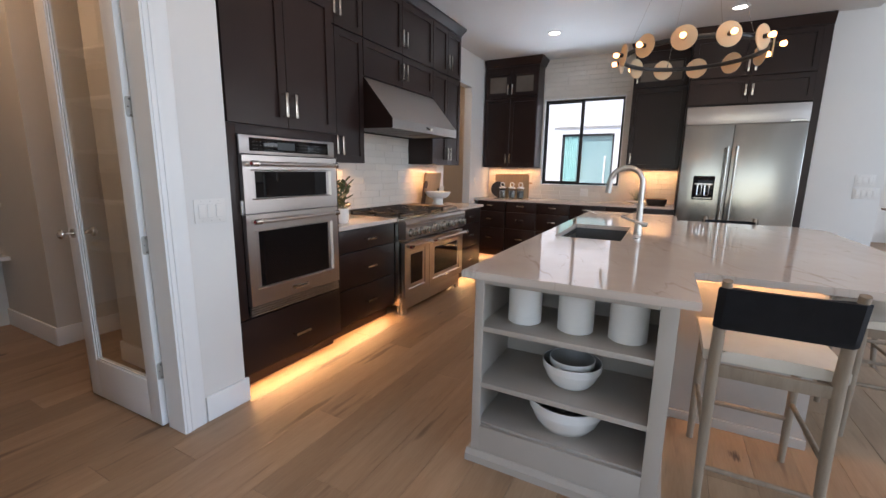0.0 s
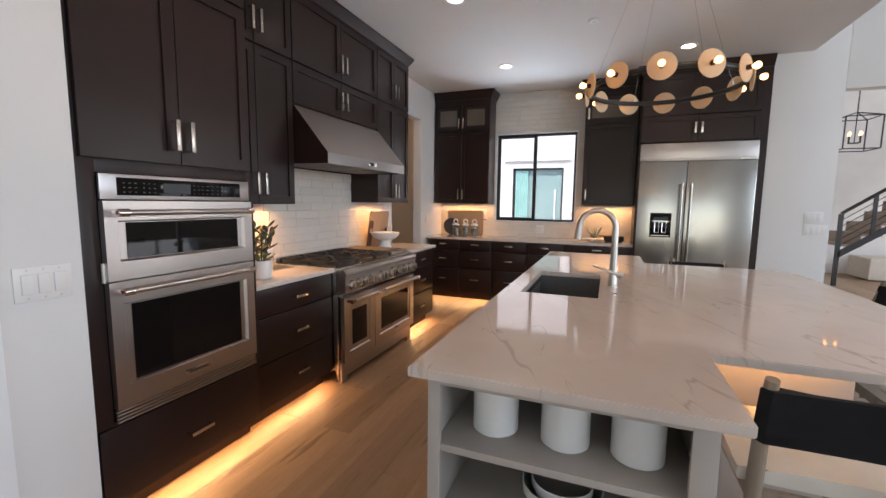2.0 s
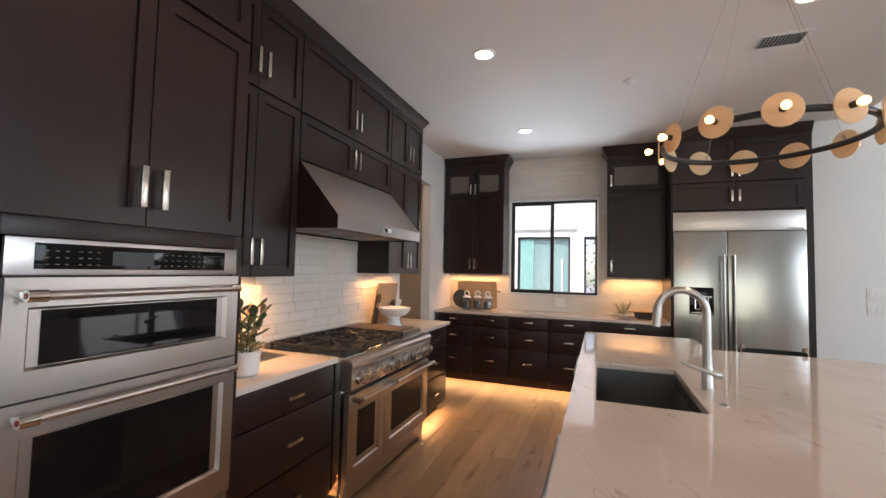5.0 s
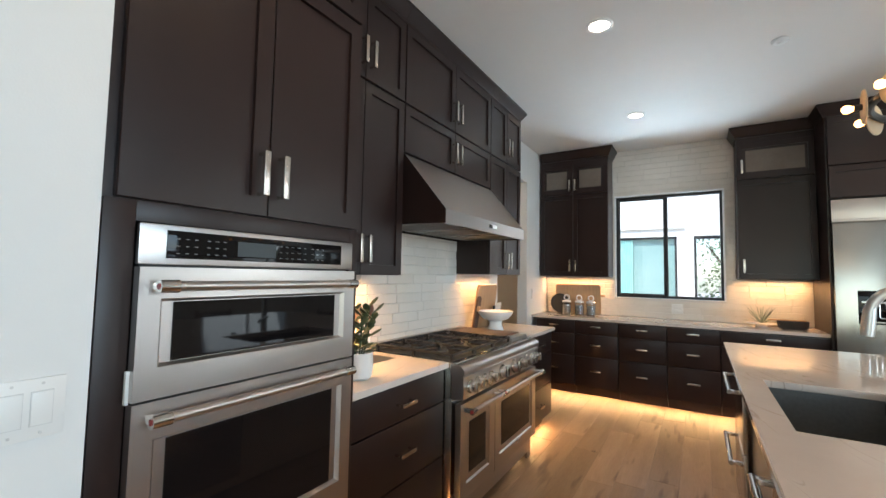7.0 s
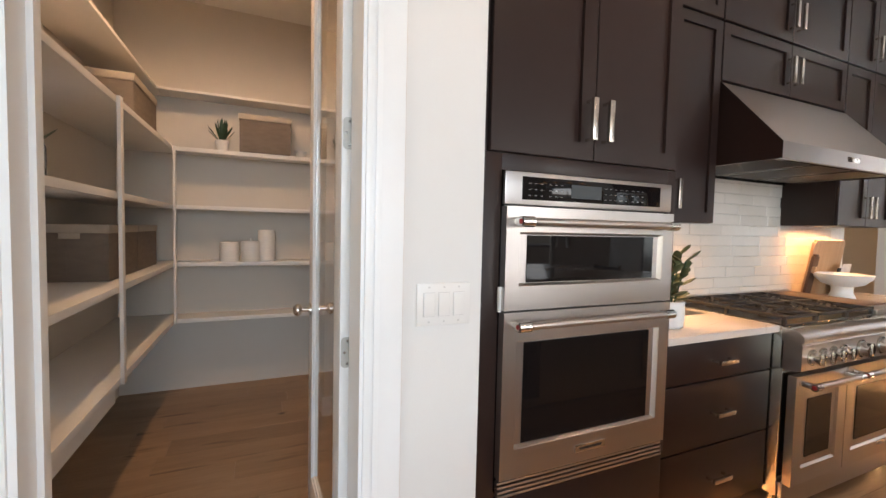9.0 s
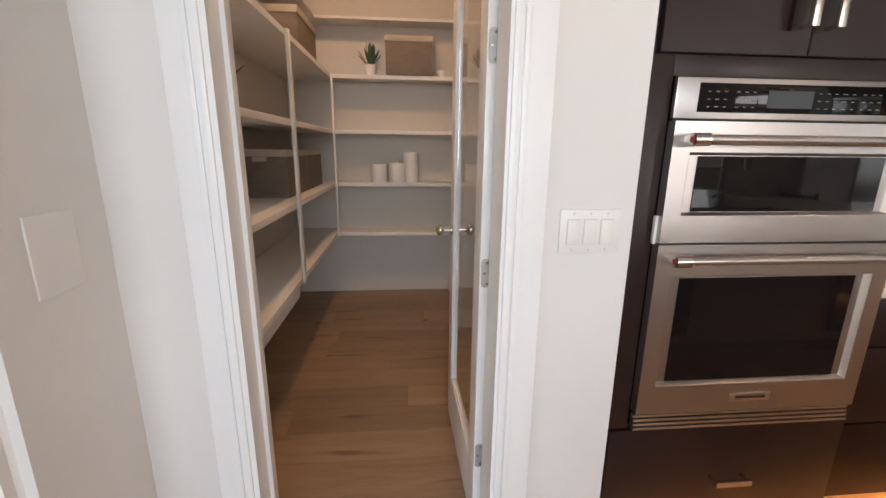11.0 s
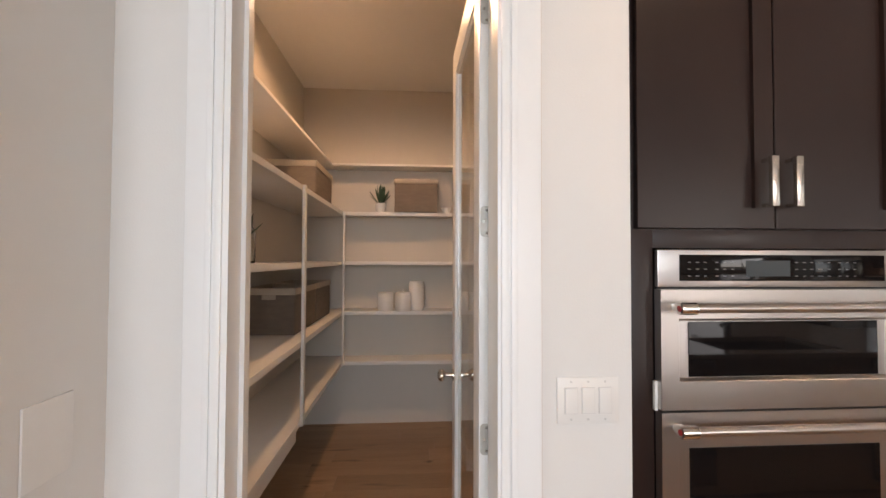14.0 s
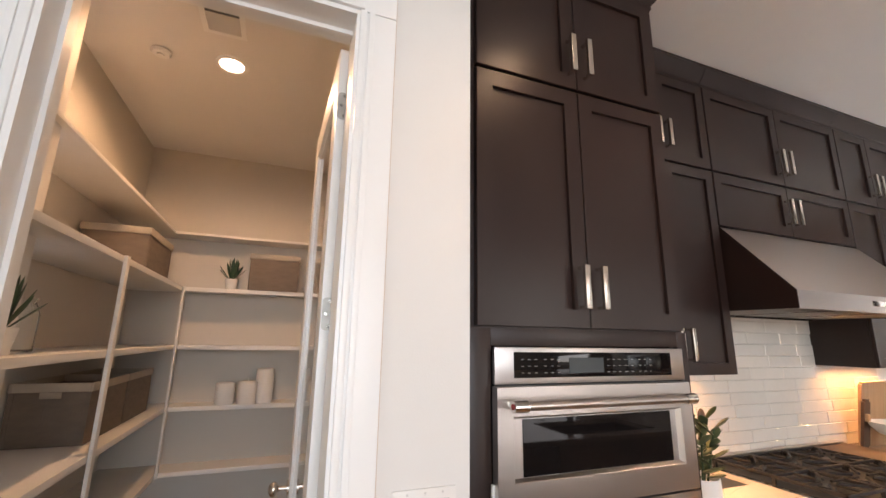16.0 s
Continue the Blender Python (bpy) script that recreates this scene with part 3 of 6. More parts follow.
def shaker(parent, x0, x1, z0, z1, rail=0.06, name="door", glass_panel=False, t=0.02):
    """A five-piece front: frame proud, centre panel set back."""
    b = bmesh.new()
    r = bmesh.ops.create_cube(b, size=1.0)
    bmesh.ops.scale(b, vec=(x1 - x0, t, z1 - z0), verts=r["verts"])
    bmesh.ops.translate(b, vec=((x0 + x1) / 2, -t / 2, (z0 + z1) / 2), verts=r["verts"])
    front = min(b.faces, key=lambda f: f.calc_center_median().y)
    bmesh.ops.inset_region(b, faces=[front], thickness=rail)
    bmesh.ops.inset_region(b, faces=[front], thickness=0.001, depth=-0.012)
    outer = [e for e in b.edges if all(abs(v.co.y + t) < 1e-5 for v in e.verts) and (abs(e.verts[0].co.x - e.verts[1].co.x) > (x1 - x0) * 0.99 or abs(e.verts[0].co.z - e.verts[1].co.z) > (z1 - z0) * 0.99)]
    bmesh.ops.bevel(b, geom=outer, offset=0.002, segments=1, affect="EDGES")
    ob = part(name, b, DARK, parent, smooth=20)
    if glass_panel:
        part("glass_panel", boxes((x0 + rail + 0.002, x1 - rail - 0.002, -t + 0.0085, -t + 0.0115, z0 + rail + 0.002, z1 - rail - 0.002)), FROST, ob, "ribbed cabinet glass, warm inside light put into its colour")
    return ob


def flat_front(parent, x0, x1, z0, z1, name="drawer", t=0.02):
    return part(name, boxes((x0, x1, -t, 0, z0, z1), bevel=0.002), DARK, parent)


def crown(parent, x0, x1, depth, z0, z1, out=0.06, left=True, right=True):
    """A cove crown that runs along the front and returns at the open ends."""
    prof = ((0.0, z0), (-0.012, z0), (-0.012, z0 + 0.018), (-0.026, z0 + 0.035), (-0.048, z1 - 0.035), (-out, z1 - 0.018), (-out, z1), (0.0, z1))
    b = prism(prof, x0 - (out if left else 0), x1 + (out if right else 0))
    for v in b.verts:
        off = -v.co.y
        if left and v.co.x < (x0 + x1) / 2:
            v.co.x = x0 - off
        if right and v.co.x > (x0 + x1) / 2:
            v.co.x = x1 + off
    ob = part("crown", b, DARK, parent, smooth=30)
    for on, x, s in ((left, x0, -1), (right, x1, 1)):
        if on:
            c = bmesh.new()
            loops = []
            for yy in (0, depth):
                loops.append([c.verts.new((x - s * p[0], yy if yy else p[0], p[1])) for p in prof])
            for i in range(len(prof) - 1):
                c.faces.new((loops[0][i], loops[0][i + 1], loops[1][i + 1], loops[1][i]))
            c.faces.new(loops[1])
            bmesh.ops.recalc_face_normals(c, faces=c.faces)
            part("crown_return", c, DARK, parent, smooth=30)
    return ob


# ---- oven wall ----
G = "oven wall cabinets"
# tall oven cabinet: front plane x = -1.885, from y 1.95 to 2.80
tall = thing("oven_cabinet", pose(-1.925, 1.948, 0, 0, 0, 90), "tall espresso brown oven cabinet reaching the ceiling", "cabinet", G)
W = 0.852
part("side_panel", boxes((0, 0.055, 0, 0.62, 0.10, 2.94)), DARK, tall)
part("side_panel", boxes((W - 0.062, W, 0, 0.62, 0.10, 2.94)), DARK, tall)
part("stile", boxes((0.0, 0.0685, -0.018, -0.0002, 0.465, 1.572), bevel=0.001), DARK, tall)
part("stile", boxes((0.8065, W, -0.018, -0.0002, 0.465, 1.572), bevel=0.001), DARK, tall)
part("rail", boxes((0.0687, 0.8063, -0.018, -0.0002, 1.521, 1.572), bevel=0.001), DARK, tall)
part("upper_case", boxes((0.0552, W - 0.0622, 0, 0.62, 1.525, 2.94)), DARK, tall)
part("lower_case", boxes((0.0552, W - 0.0622, 0, 0.62, 0.10, 0.47)), DARK, tall)
part("back_panel", boxes((0.0552, W - 0.0622, 0.60, 0.62, 0.4702, 1.5248)), DARK, tall)
part("toe_kick", boxes((0.0, W, 0.075, 0.095, 0.0, 0.10)), DARK, tall)
for x0, x1, hx in ((0.024, 0.432, 0.397), (0.436, 0.842, 0.469)):
    d = shaker(tall, x0, x1, 1.577, 2.430, 0.084)
    pull(d, hx, 1.708, 0.140, True, -0.02)
    d = shaker(tall, x0, x1, 2.442, 2.932, 0.084)
    pull(d, hx, 2.563, 0.148, True, -0.02)
d = flat_front(tall, 0.012, W - 0.012, 0.118, 0.455)
pull(d, 0.44, 0.263, 0.125, False, -0.02)
crown(tall, 0, W, 0.33, 2.941, 3.046, left=False, right=True)

# combination wall oven, face at x = -1.868
oven = thing("wall_oven", pose(-1.903, 2.018, 0.475, 0, 0, 90), "stainless steel double wall oven with microwave above, built into the cabinet", "oven")
OW = 0.735
part("housing", boxes((0.01, OW - 0.01, 0.004, 0.56, 0.01, 1.03)), BLACKM, oven)
part("control_panel", boxes((0, OW, -0.016, 0.0, 0.938, 1.042), bevel=0.004), STEELH, oven)
cp = part("control_glass", boxes((0.062, OW - 0.062, -0.0185, -0.0155, 0.955, 1.028), bevel=0.001), BLKGLASS, oven, "black control glass with pale key marks")
part("display", boxes((0.255, 0.385, -0.0195, -0.0184, 0.968, 1.012)), SCREEN, cp)
b = bmesh.new()
for gx, cols, rows in ((0.085, 3, 3), (0.165, 3, 3), (0.40, 4, 3), (0.475, 2, 3), (0.53, 3, 3)):
    for i in range(cols):
        for j in range(rows):
            box(b, gx + i * 0.023, gx + i * 0.023 + 0.009, -0.0192, -0.0184, 0.968 + j * 0.019, 0.9698 + j * 0.019)
tagged(part("key_mark", b, MARK, cp), kind="stuff")


def oven_door(parent, z0, z1, wz0, wz1, hz, name):
    """A steel door: raised frame sloping in to a black window, with a tubular handle."""
    b = bmesh.new()
    r = bmesh.ops.create_cube(b, size=1.0)
    bmesh.ops.scale(b, vec=(OW, 0.03, z1 - z0), verts=r["verts"])
    bmesh.ops.translate(b, vec=(OW / 2, -0.015, (z0 + z1) / 2), verts=r["verts"])
    front = min(b.faces, key=lambda f: f.calc_center_median().y)
    bmesh.ops.inset_region(b, faces=[front], thickness=0.071)
    for v in front.verts:
        v.co.z = wz0 - 0.008 if v.co.z < (z0 + z1) / 2 else wz1 + 0.008
    bmesh.ops.inset_region(b, faces=[front], thickness=0.003, depth=-0.002)
    bmesh.ops.inset_region(b, faces=[front], thickness=0.011, depth=-0.014)
    for v in front.verts:
        v.co.z = wz0 if v.co.z < (z0 + z1) / 2 else wz1
    d = part(name, b, STEELH, parent, smooth=18)
    part("window", boxes((0.087, OW - 0.087, -0.0165, -0.0125, wz0 + 0.002, wz1 - 0.002)), BLKGLASS, d, "black glass oven window")
    hb = rods(((0.04, -0.066, hz), (OW - 0.04, -0.066, hz), 0.0125), seg=20)
    hd = part("handle", hb, STEELH, d, "tubular steel handle")
    for x, s in ((0.042, -1), (OW - 0.042, 1)):
        part("bracket", boxes((x - 0.012, x + 0.012, -0.066, -0.03, hz - 0.010, hz + 0.010), bevel=0.004), CHROME, d)
        part("end_cap", rods(((x - s * 0.03, -0.066, hz), (x + s * 0.014, -0.066, hz), 0.0165), seg=20), CHROME, d)
        part("medallion", rods(((x + s * 0.0142, -0.066, hz), (x + s * 0.0155, -0.066, hz), 0.008)), REDM, d, "red end medallion")
    return d


oven_door(oven, 0.606, 0.932, 0.690, 0.845, 0.885, "upper_door")
ld = oven_door(oven, 0.062, 0.600, 0.165, 0.500, 0.562, "lower_door")
nb = part("nameplate", boxes((0.30, 0.435, -0.0335, -0.0295, 0.098, 0.124), bevel=0.001), CHROME, ld, "small nameplate")
part("name_bar", boxes((0.318, 0.417, -0.0345, -0.0334, 0.107, 0.115)), BLACKM, nb)
for i in range(4):
    part("vent_slat", boxes((0.0, OW, -0.026 + 0.002 * i, -0.002, 0.002 + i * 0.014, 0.011 + i * 0.014), bevel=0.002), STEELH, oven)
part("hinge_tab", boxes((-0.008, 0.0, -0.012, 0.0, 0.60, 0.68), bevel=0.001), PLATE, oven)


def drawer_base(name, x_front, y0, w, label, fronts, handle_z, end_panel=False, rz=90, xy=None, depth=0.58, hl=0.115, group=G):
    m = pose(x_front, y0, 0, 0, 0, rz) if xy is None else pose(xy[0], xy[1], 0, 0, 0, rz)
    ob = thing(name, m, label, "cabinet", group)
    part("body", boxes((0, w, 0, depth, 0.10, 0.882)), DARK, ob)
    part("toe_kick", boxes((0, w, 0.075, 0.09, 0, 0.10)), DARK, ob)
    for (z0, z1), hz in zip(fronts, handle_z):
        d = flat_front(ob, 0.006, w - 0.006, z0, z1)
        pull(d, w / 2, hz, hl, False, -0.02)
    return ob


FR, HZ = ((0.12, 0.402), (0.410, 0.695), (0.703, 0.872)), (0.262, 0.556, 0.785)
drawer_base("base_cabinet", -1.962, 2.812, 0.748, "espresso drawer base cabinet with three drawers under a pale counter", FR, HZ)
drawer_base("base_cabinet", -1.962, 4.792, 0.745, "espresso drawer base cabinet with three drawers beside the range", FR, HZ)
single("countertop", slab([(-2.549, 2.806), (-1.914, 2.806), (-1.914, 3.562), (-2.549, 3.562)], 0.884, 0.915, 0.003), MARBLE, "pale marble counter beside the wall oven", "countertop")
single("countertop", slab([(-2.549, 4.79), (-1.914, 4.79), (-1.914, 5.56), (-2.549, 5.56)], 0.884, 0.915, 0.003), MARBLE, "pale marble counter beside the range", "countertop")


def wall_cab(name, m, w, depth, z0, z1, rows, label, handles, group=G, crown_sides=(False, False), cz=None, rail=0.076, one=False, glass_top=False):
    ob = thing(name, m, label, "cabinet", group)
    part("body", boxes((0, w, 0, depth, z0, z1)), DARK, ob)
    for k, ((a, b_), hz) in enumerate(zip(rows, handles)):
        gl = glass_top and k == len(rows) - 1
        if one:
            d = shaker(ob, 0.004, w - 0.004, a, b_, rail, glass_panel=gl)
            pull(d, 0.045, hz, 0.145, True, -0.02)
        else:
            d = shaker(ob, 0.004, w / 2 - 0.002, a, b_, rail, glass_panel=gl)
            pull(d, w / 2 - 0.034, hz, 0.145, True, -0.02)
            d = shaker(ob, w / 2 + 0.002, w - 0.004, a, b_, rail, glass_panel=gl)
            pull(d, w / 2 + 0.034, hz, 0.145, True, -0.02)
    if cz:
        crown(ob, 0, w, depth, cz, 3.046, left=crown_sides[0], right=crown_sides[1])
    return ob


XU = -2.238
wall_cab("wall_cabinet", pose(XU, 2.802, 0, 0, 0, 90), 0.706, 0.31, 1.392, 2.94, ((1.394, 2.430), (2.442, 2.932)), "tall espresso wall cabinet with shaker doors", (1.530, 2.577), cz=2.941)
wall_cab("wall_cabinet", pose(XU, 3.510, 0, 0, 0, 90), 1.210, 0.31, 2.130, 2.94, ((2.136, 2.430), (2.442, 2.932)), "espresso cabinet above the range hood", (2.272, 2.577), cz=2.941)
wall_cab("wall_cabinet", pose(XU, 4.722, 0, 0, 0, 90), 0.700, 0.31, 1.410, 2.94, ((1.412, 2.430), (2.442, 2.932)), "espresso wall cabinet at the end of the run", (1.535, 2.577), cz=2.941, crown_sides=(False, True))

# range hood
hood = thing("range_hood", pose(-2.545, 3.516, 0, 0, 0, 90), "stainless steel canopy range hood with dark sides", "range hood")
HW, DF, DT = 1.222, 0.620, 0.322
part("canopy", prism(((-DF + 0.02, 1.692), (-DF, 1.692), (-DF, 1.772), (-DT, 2.126), (-DT + 0.02, 2.126), (-DF + 0.03, 1.765)), 0.004, HW - 0.004), STEELH, hood, smooth=25)
for x0, x1 in ((0, 0.0038), (HW - 0.0038, HW)):
    part("side_panel", prism(((0.0, 1.70), (-DF, 1.692), (-DF, 1.772), (-DT, 2.126), (0.0, 2.126)), x0, x1), DARK, hood, "dark hood side")
# tray coloured black as the shade in the gaps between the baffles
part("shaded_filter_tray", boxes((0.004, HW - 0.004, -DF + 0.03, -0.02, 1.722, 1.726)), BLACKM, hood)
for k in range(3):
    fx = 0.03 + k * 0.39
    fl = part("baffle_filter", boxes((fx, fx + 0.385, -DF + 0.045, -DF + 0.06, 1.699, 1.721), (fx, fx + 0.385, -0.085, -0.07, 1.699, 1.721),
                                     (fx, fx + 0.008, -DF + 0.06, -0.085, 1.699, 1.721), (fx + 0.377, fx + 0.385, -DF + 0.06, -0.085, 1.699, 1.721)), STEEL, hood, "steel filter frame")
    for j in range(10):
        x0 = fx + 0.012 + j * 0.0365
        outline = ((x0, 1.700), (x0 + 0.002, 1.699), (x0 + 0.024, 1.716), (x0 + 0.022, 1.718))
        b = bmesh.new()
        ends = [[b.verts.new((px, py, pz)) for px, pz in outline] for py in (-DF + 0.06, -0.085)]
        b.faces.new(ends[0]), b.faces.new(ends[1])
        for i in range(4):
            b.faces.new((ends[0][i], ends[0][(i + 1) % 4], ends[1][(i + 1) % 4], ends[1][i]))
        bmesh.ops.recalc_face_normals(b, faces=b.faces)
        part("baffle", b, STEELH, fl, smooth=None)
part("badge", boxes((HW * 0.46, HW * 0.56, -DF - 0.004, -DF, 1.722, 1.748), bevel=0.001), CHROME, hood, "small badge")
part("back_rim", boxes((0.004, HW - 0.004, -0.02, 0.0, 1.692, 1.72)), STEEL, hood)

# range
rng = thing("range", pose(-1.875, 3.566, 0, 0, 0, 90), "stainless steel gas range with two ovens, six burners and a griddle", "range")
RW = 1.222
part("body", boxes((0, RW, 0.02, 0.655, 0.10, 0.90), bevel=0.003), STEEL, rng)
part("kick_plate", boxes((0.012, RW - 0.012, 0.0, 0.018, 0.045, 0.165), (0.012, 0.09, 0.0, 0.018, 0.0, 0.045), (RW - 0.09, RW - 0.012, 0.0, 0.018, 0.0, 0.045), bevel=0.002), STEELH, rng)
for x in (0.05, RW - 0.05):
    for y in (0.06, 0.58):
        part("leg", rods(((x, y, 0), (x, y, 0.10), 0.02)), STEEL, rng)


def range_door(x0, x1, name):
    b = bmesh.new()
    r = bmesh.ops.create_cube(b, size=1.0)
    z0, z1 = 0.172, 0.690
    bmesh.ops.scale(b, vec=(x1 - x0, 0.035, z1 - z0), verts=r["verts"])
    bmesh.ops.translate(b, vec=((x0 + x1) / 2, -0.0175, (z0 + z1) / 2), verts=r["verts"])
    front = min(b.faces, key=lambda f: f.calc_center_median().y)
    bmesh.ops.inset_region(b, faces=[front], thickness=0.105)
    bmesh.ops.inset_region(b, faces=[front], thickness=0.012, depth=-0.010)
    d = part(name, b, STEELH, rng, smooth=18)
    part("window", boxes((x0 + 0.118, x1 - 0.118, -0.028, -0.0245, z0 + 0.118, z1 - 0.118)), BLKGLASS, d, "black glass oven window")
    part("handle", rods(((x0 + 0.015, -0.098, 0.662), (x1 - 0.015, -0.098, 0.662), 0.0145), seg=20), STEELH, d, "tubular steel handle")
    for x, s in ((x0 + 0.03, -1), (x1 - 0.03, 1)):
        part("bracket", boxes((x - 0.014, x + 0.014, -0.098, -0.035, 0.65, 0.674), bevel=0.005), CHROME, d)
        part("end_cap", rods(((x - s * 0.02, -0.098, 0.662), (x + s * 0.02, -0.098, 0.662), 0.0168), seg=20), CHROME, d)
    part("medallion", rods(((x0 + 0.0085, -0.098, 0.662), (x0 + 0.0098, -0.098, 0.662), 0.010)), REDM, d, "red end medallion")
    return d


range_door(0.006, 0.452, "small_oven_door")
bd = range_door(0.458, RW - 0.006, "large_oven_door")
part("nameplate", boxes((0.80, 0.88, -0.038, -0.0345, 0.225, 0.243), bevel=0.001), CHROME, bd, "small nameplate")
part("control_panel", prism(((-0.03, 0.715), (-0.052, 0.722), (-0.052, 0.840), (-0.045, 0.852), (0.03, 0.895), (0.03, 0.715)), 0, RW), STEELH, rng, smooth=20)
part("bull_nose", prism(((-0.052, 0.848), (-0.060, 0.856), (-0.058, 0.880), (-0.030, 0.905), (0.03, 0.905), (0.03, 0.848)), -0.003, RW + 0.003), STEELH, rng, smooth=50)
for kx, r in ((0.075, 0.029), (0.165, 0.029), (0.255, 0.029), (0.345, 0.029), (0.515, 0.037), (0.715, 0.037), (0.85, 0.029), (0.955, 0.029), (1.06, 0.029), (1.15, 0.029)):
    kz = 0.782
    k = part("knob", rods(((kx, -0.096, kz), (kx, -0.06, kz), r), seg=24), CHROME, rng, "steel control knob")
    part("bezel", rods(((kx, -0.060, kz), (kx, -0.0525, kz), r + 0.008), seg=24), STEEL, k)
    part("grip", boxes((kx - 0.006, kx + 0.006, -0.102, -0.094, kz - r * 0.95, kz + r * 0.95), bevel=0.002), STEEL, k)
part("cooktop", boxes((0.004, RW - 0.004, 0.0, 0.64, 0.895, 0.912), bevel=0.004), STEEL, rng)
part("spill_tray", boxes((0.03, 0.86, 0.035, 0.60, 0.9125, 0.916)), BLACKM, rng)
part("griddle", boxes((0.885, 1.195, 0.03, 0.60, 0.912, 0.94), bevel=0.006), STEELH, rng, "steel griddle plate")
part("griddle_cover", boxes((0.89, 1.19, 0.10, 0.595, 0.9405, 0.950), bevel=0.003), WOODD, rng, "dark wooden griddle cover")
part("back_guard", boxes((0.0, RW, 0.615, 0.655, 0.905, 0.955), bevel=0.004), STEELH, rng)
for gi in range(3):
    gx0 = 0.03 + gi * 0.279
    gx1 = gx0 + 0.275
    gr = bmesh.new()
    zt0, zt1 = 0.942, 0.956
    for a in (gx0, gx1 - 0.014):
        box(gr, a, a + 0.014, 0.035, 0.60, zt0, zt1, 0.003)
    for yy in (0.035, 0.31, 0.586):
        box(gr, gx0, gx1, yy, yy + 0.014, zt0, zt1, 0.003)
    cx = (gx0 + gx1) / 2
    for cy in (0.178, 0.455):
        for a in range(8):
            c_, s_ = math.cos(a * math.pi / 4), math.sin(a * math.pi / 4)
            ln = 0.125 if a % 2 == 0 else 0.16
            rod(gr, (cx + 0.038 * c_, cy + 0.038 * s_, zt1 - 0.006), (cx + ln * c_, cy + min(ln, 0.135) * s_, zt1 - 0.006), 0.0065, seg=6)
    for fx in (gx0 + 0.007, gx1 - 0.007):
        for fy in (0.045, 0.31, 0.59):
            box(gr, fx - 0.007, fx + 0.007, fy - 0.007, fy + 0.007, 0.916, zt0)
    g = part("grate", gr, CAST, rng, "black cast iron grate")
    for cy in (0.178, 0.455):
        part("burner", lathe(((0.0, 0.0), (0.05, 0.0), (0.05, 0.010), (0.034, 0.012), (0.034, 0.02), (0.0, 0.021)), 20, (cx, cy, 0.9165)), BLACKM, g)

# ---- window wall ----
G2 = "window wall cabinets"
FR2, HZ2 = ((0.118, 0.458), (0.466, 0.718), (0.726, 0.872)), (0.307, 0.605, 0.818)
edges = (-2.495, -2.008, -1.520, -1.030, -0.545)
for a, b_ in zip(edges, edges[1:]):
    drawer_base("base_cabinet", 0, 0, b_ - a - 0.002, "espresso drawer base cabinet under the window counter", FR2, HZ2, rz=0, xy=(a, 6.705), group=G2)
drawer_base("base_cabinet", 0, 0, 0.843, "wide espresso base cabinet beside the refrigerator", ((0.118, 0.415), (0.423, 0.718), (0.726, 0.872)), (0.30, 0.60, 0.824), rz=0, xy=(-0.545, 6.705), group=G2)
single("countertop", slab([(-2.549, 6.675), (0.297, 6.675), (0.297, 7.309), (-2.549, 7.309)], 0.884, 0.915, 0.003), MARBLE, "pale marble counter under the window", "countertop")
wall_cab("wall_cabinet", pose(-2.53, 6.985, 0, 0, 0, 0), 0.86, 0.325, 1.41, 2.94, ((1.412, 2.462), (2.474, 2.860)), "tall espresso wall cabinet with glass doors at the top", (1.545, 2.585), G2, (False, True), 2.93, glass_top=True)
wall_cab("wall_cabinet", pose(-0.358, 6.985, 0, 0, 0, 0), 0.652, 0.325, 1.41, 2.94, ((1.412, 2.462), (2.474, 2.860)), "espresso wall cabinet with a single glazed top door", (1.545, 2.605), G2, (True, False), 2.93, one=True, glass_top=True)

# refrigerator surround and refrigerator
sur = thing("fridge_surround", pose(0.296, 6.640, 0, 0, 0, 0), "espresso cabinet surround above and beside the refrigerator", "cabinet", G2)
part("body", boxes((0.0, 0.012, 0.0, 0.668, 0, 2.94), (1.205, 1.282, 0.0, 0.668, 0, 2.94), (0.012, 1.205, 0.02, 0.668, 2.16, 2.94)), DARK, sur)
for x0, x1, hx in ((0.016, 0.606, 0.575), (0.610, 1.201, 0.641)):
    d = shaker(sur, x0, x1, 2.166, 2.46, 0.076)
    pull(d, hx, 2.31, 0.125, True, -0.02)
    d = shaker(sur, x0, x1, 2.47, 2.925, 0.076)
    pull(d, hx, 2.575, 0.125, True, -0.02)
crown(sur, 0, 1.282, 0.30, 2.93, 3.046, left=True, right=False)
fr = thing("refrigerator", pose(0.312, 6.60, 0, 0, 0, 0), "large stainless steel side by side refrigerator with a water dispenser", "refrigerator")
part("body", boxes((0, 1.186, 0.05, 0.66, 0.10, 2.14)), BLACKM, fr)
part("grille", boxes((0, 1.186, -0.012, 0.05, 1.938, 2.142), (0, 1.186, -0.020, -0.012, 1.938, 1.962), bevel=0.003), STEELH, fr)
part("toe_grille", boxes((0, 1.186, 0.06, 0.08, 0.0, 0.10)), BLACKM, fr)
part("badge", boxes((1.02, 1.16, -0.0225, -0.020, 1.943, 1.958)), CHROME, fr, "small badge")
fd = part("freezer_door", boxes((0.002, 0.505, -0.02, 0.05, 0.105, 1.930), bevel=0.006), STEEL, fr)
rd = part("fridge_door", boxes((0.511, 1.184, -0.02, 0.05, 0.105, 1.930), bevel=0.006), STEEL, fr)
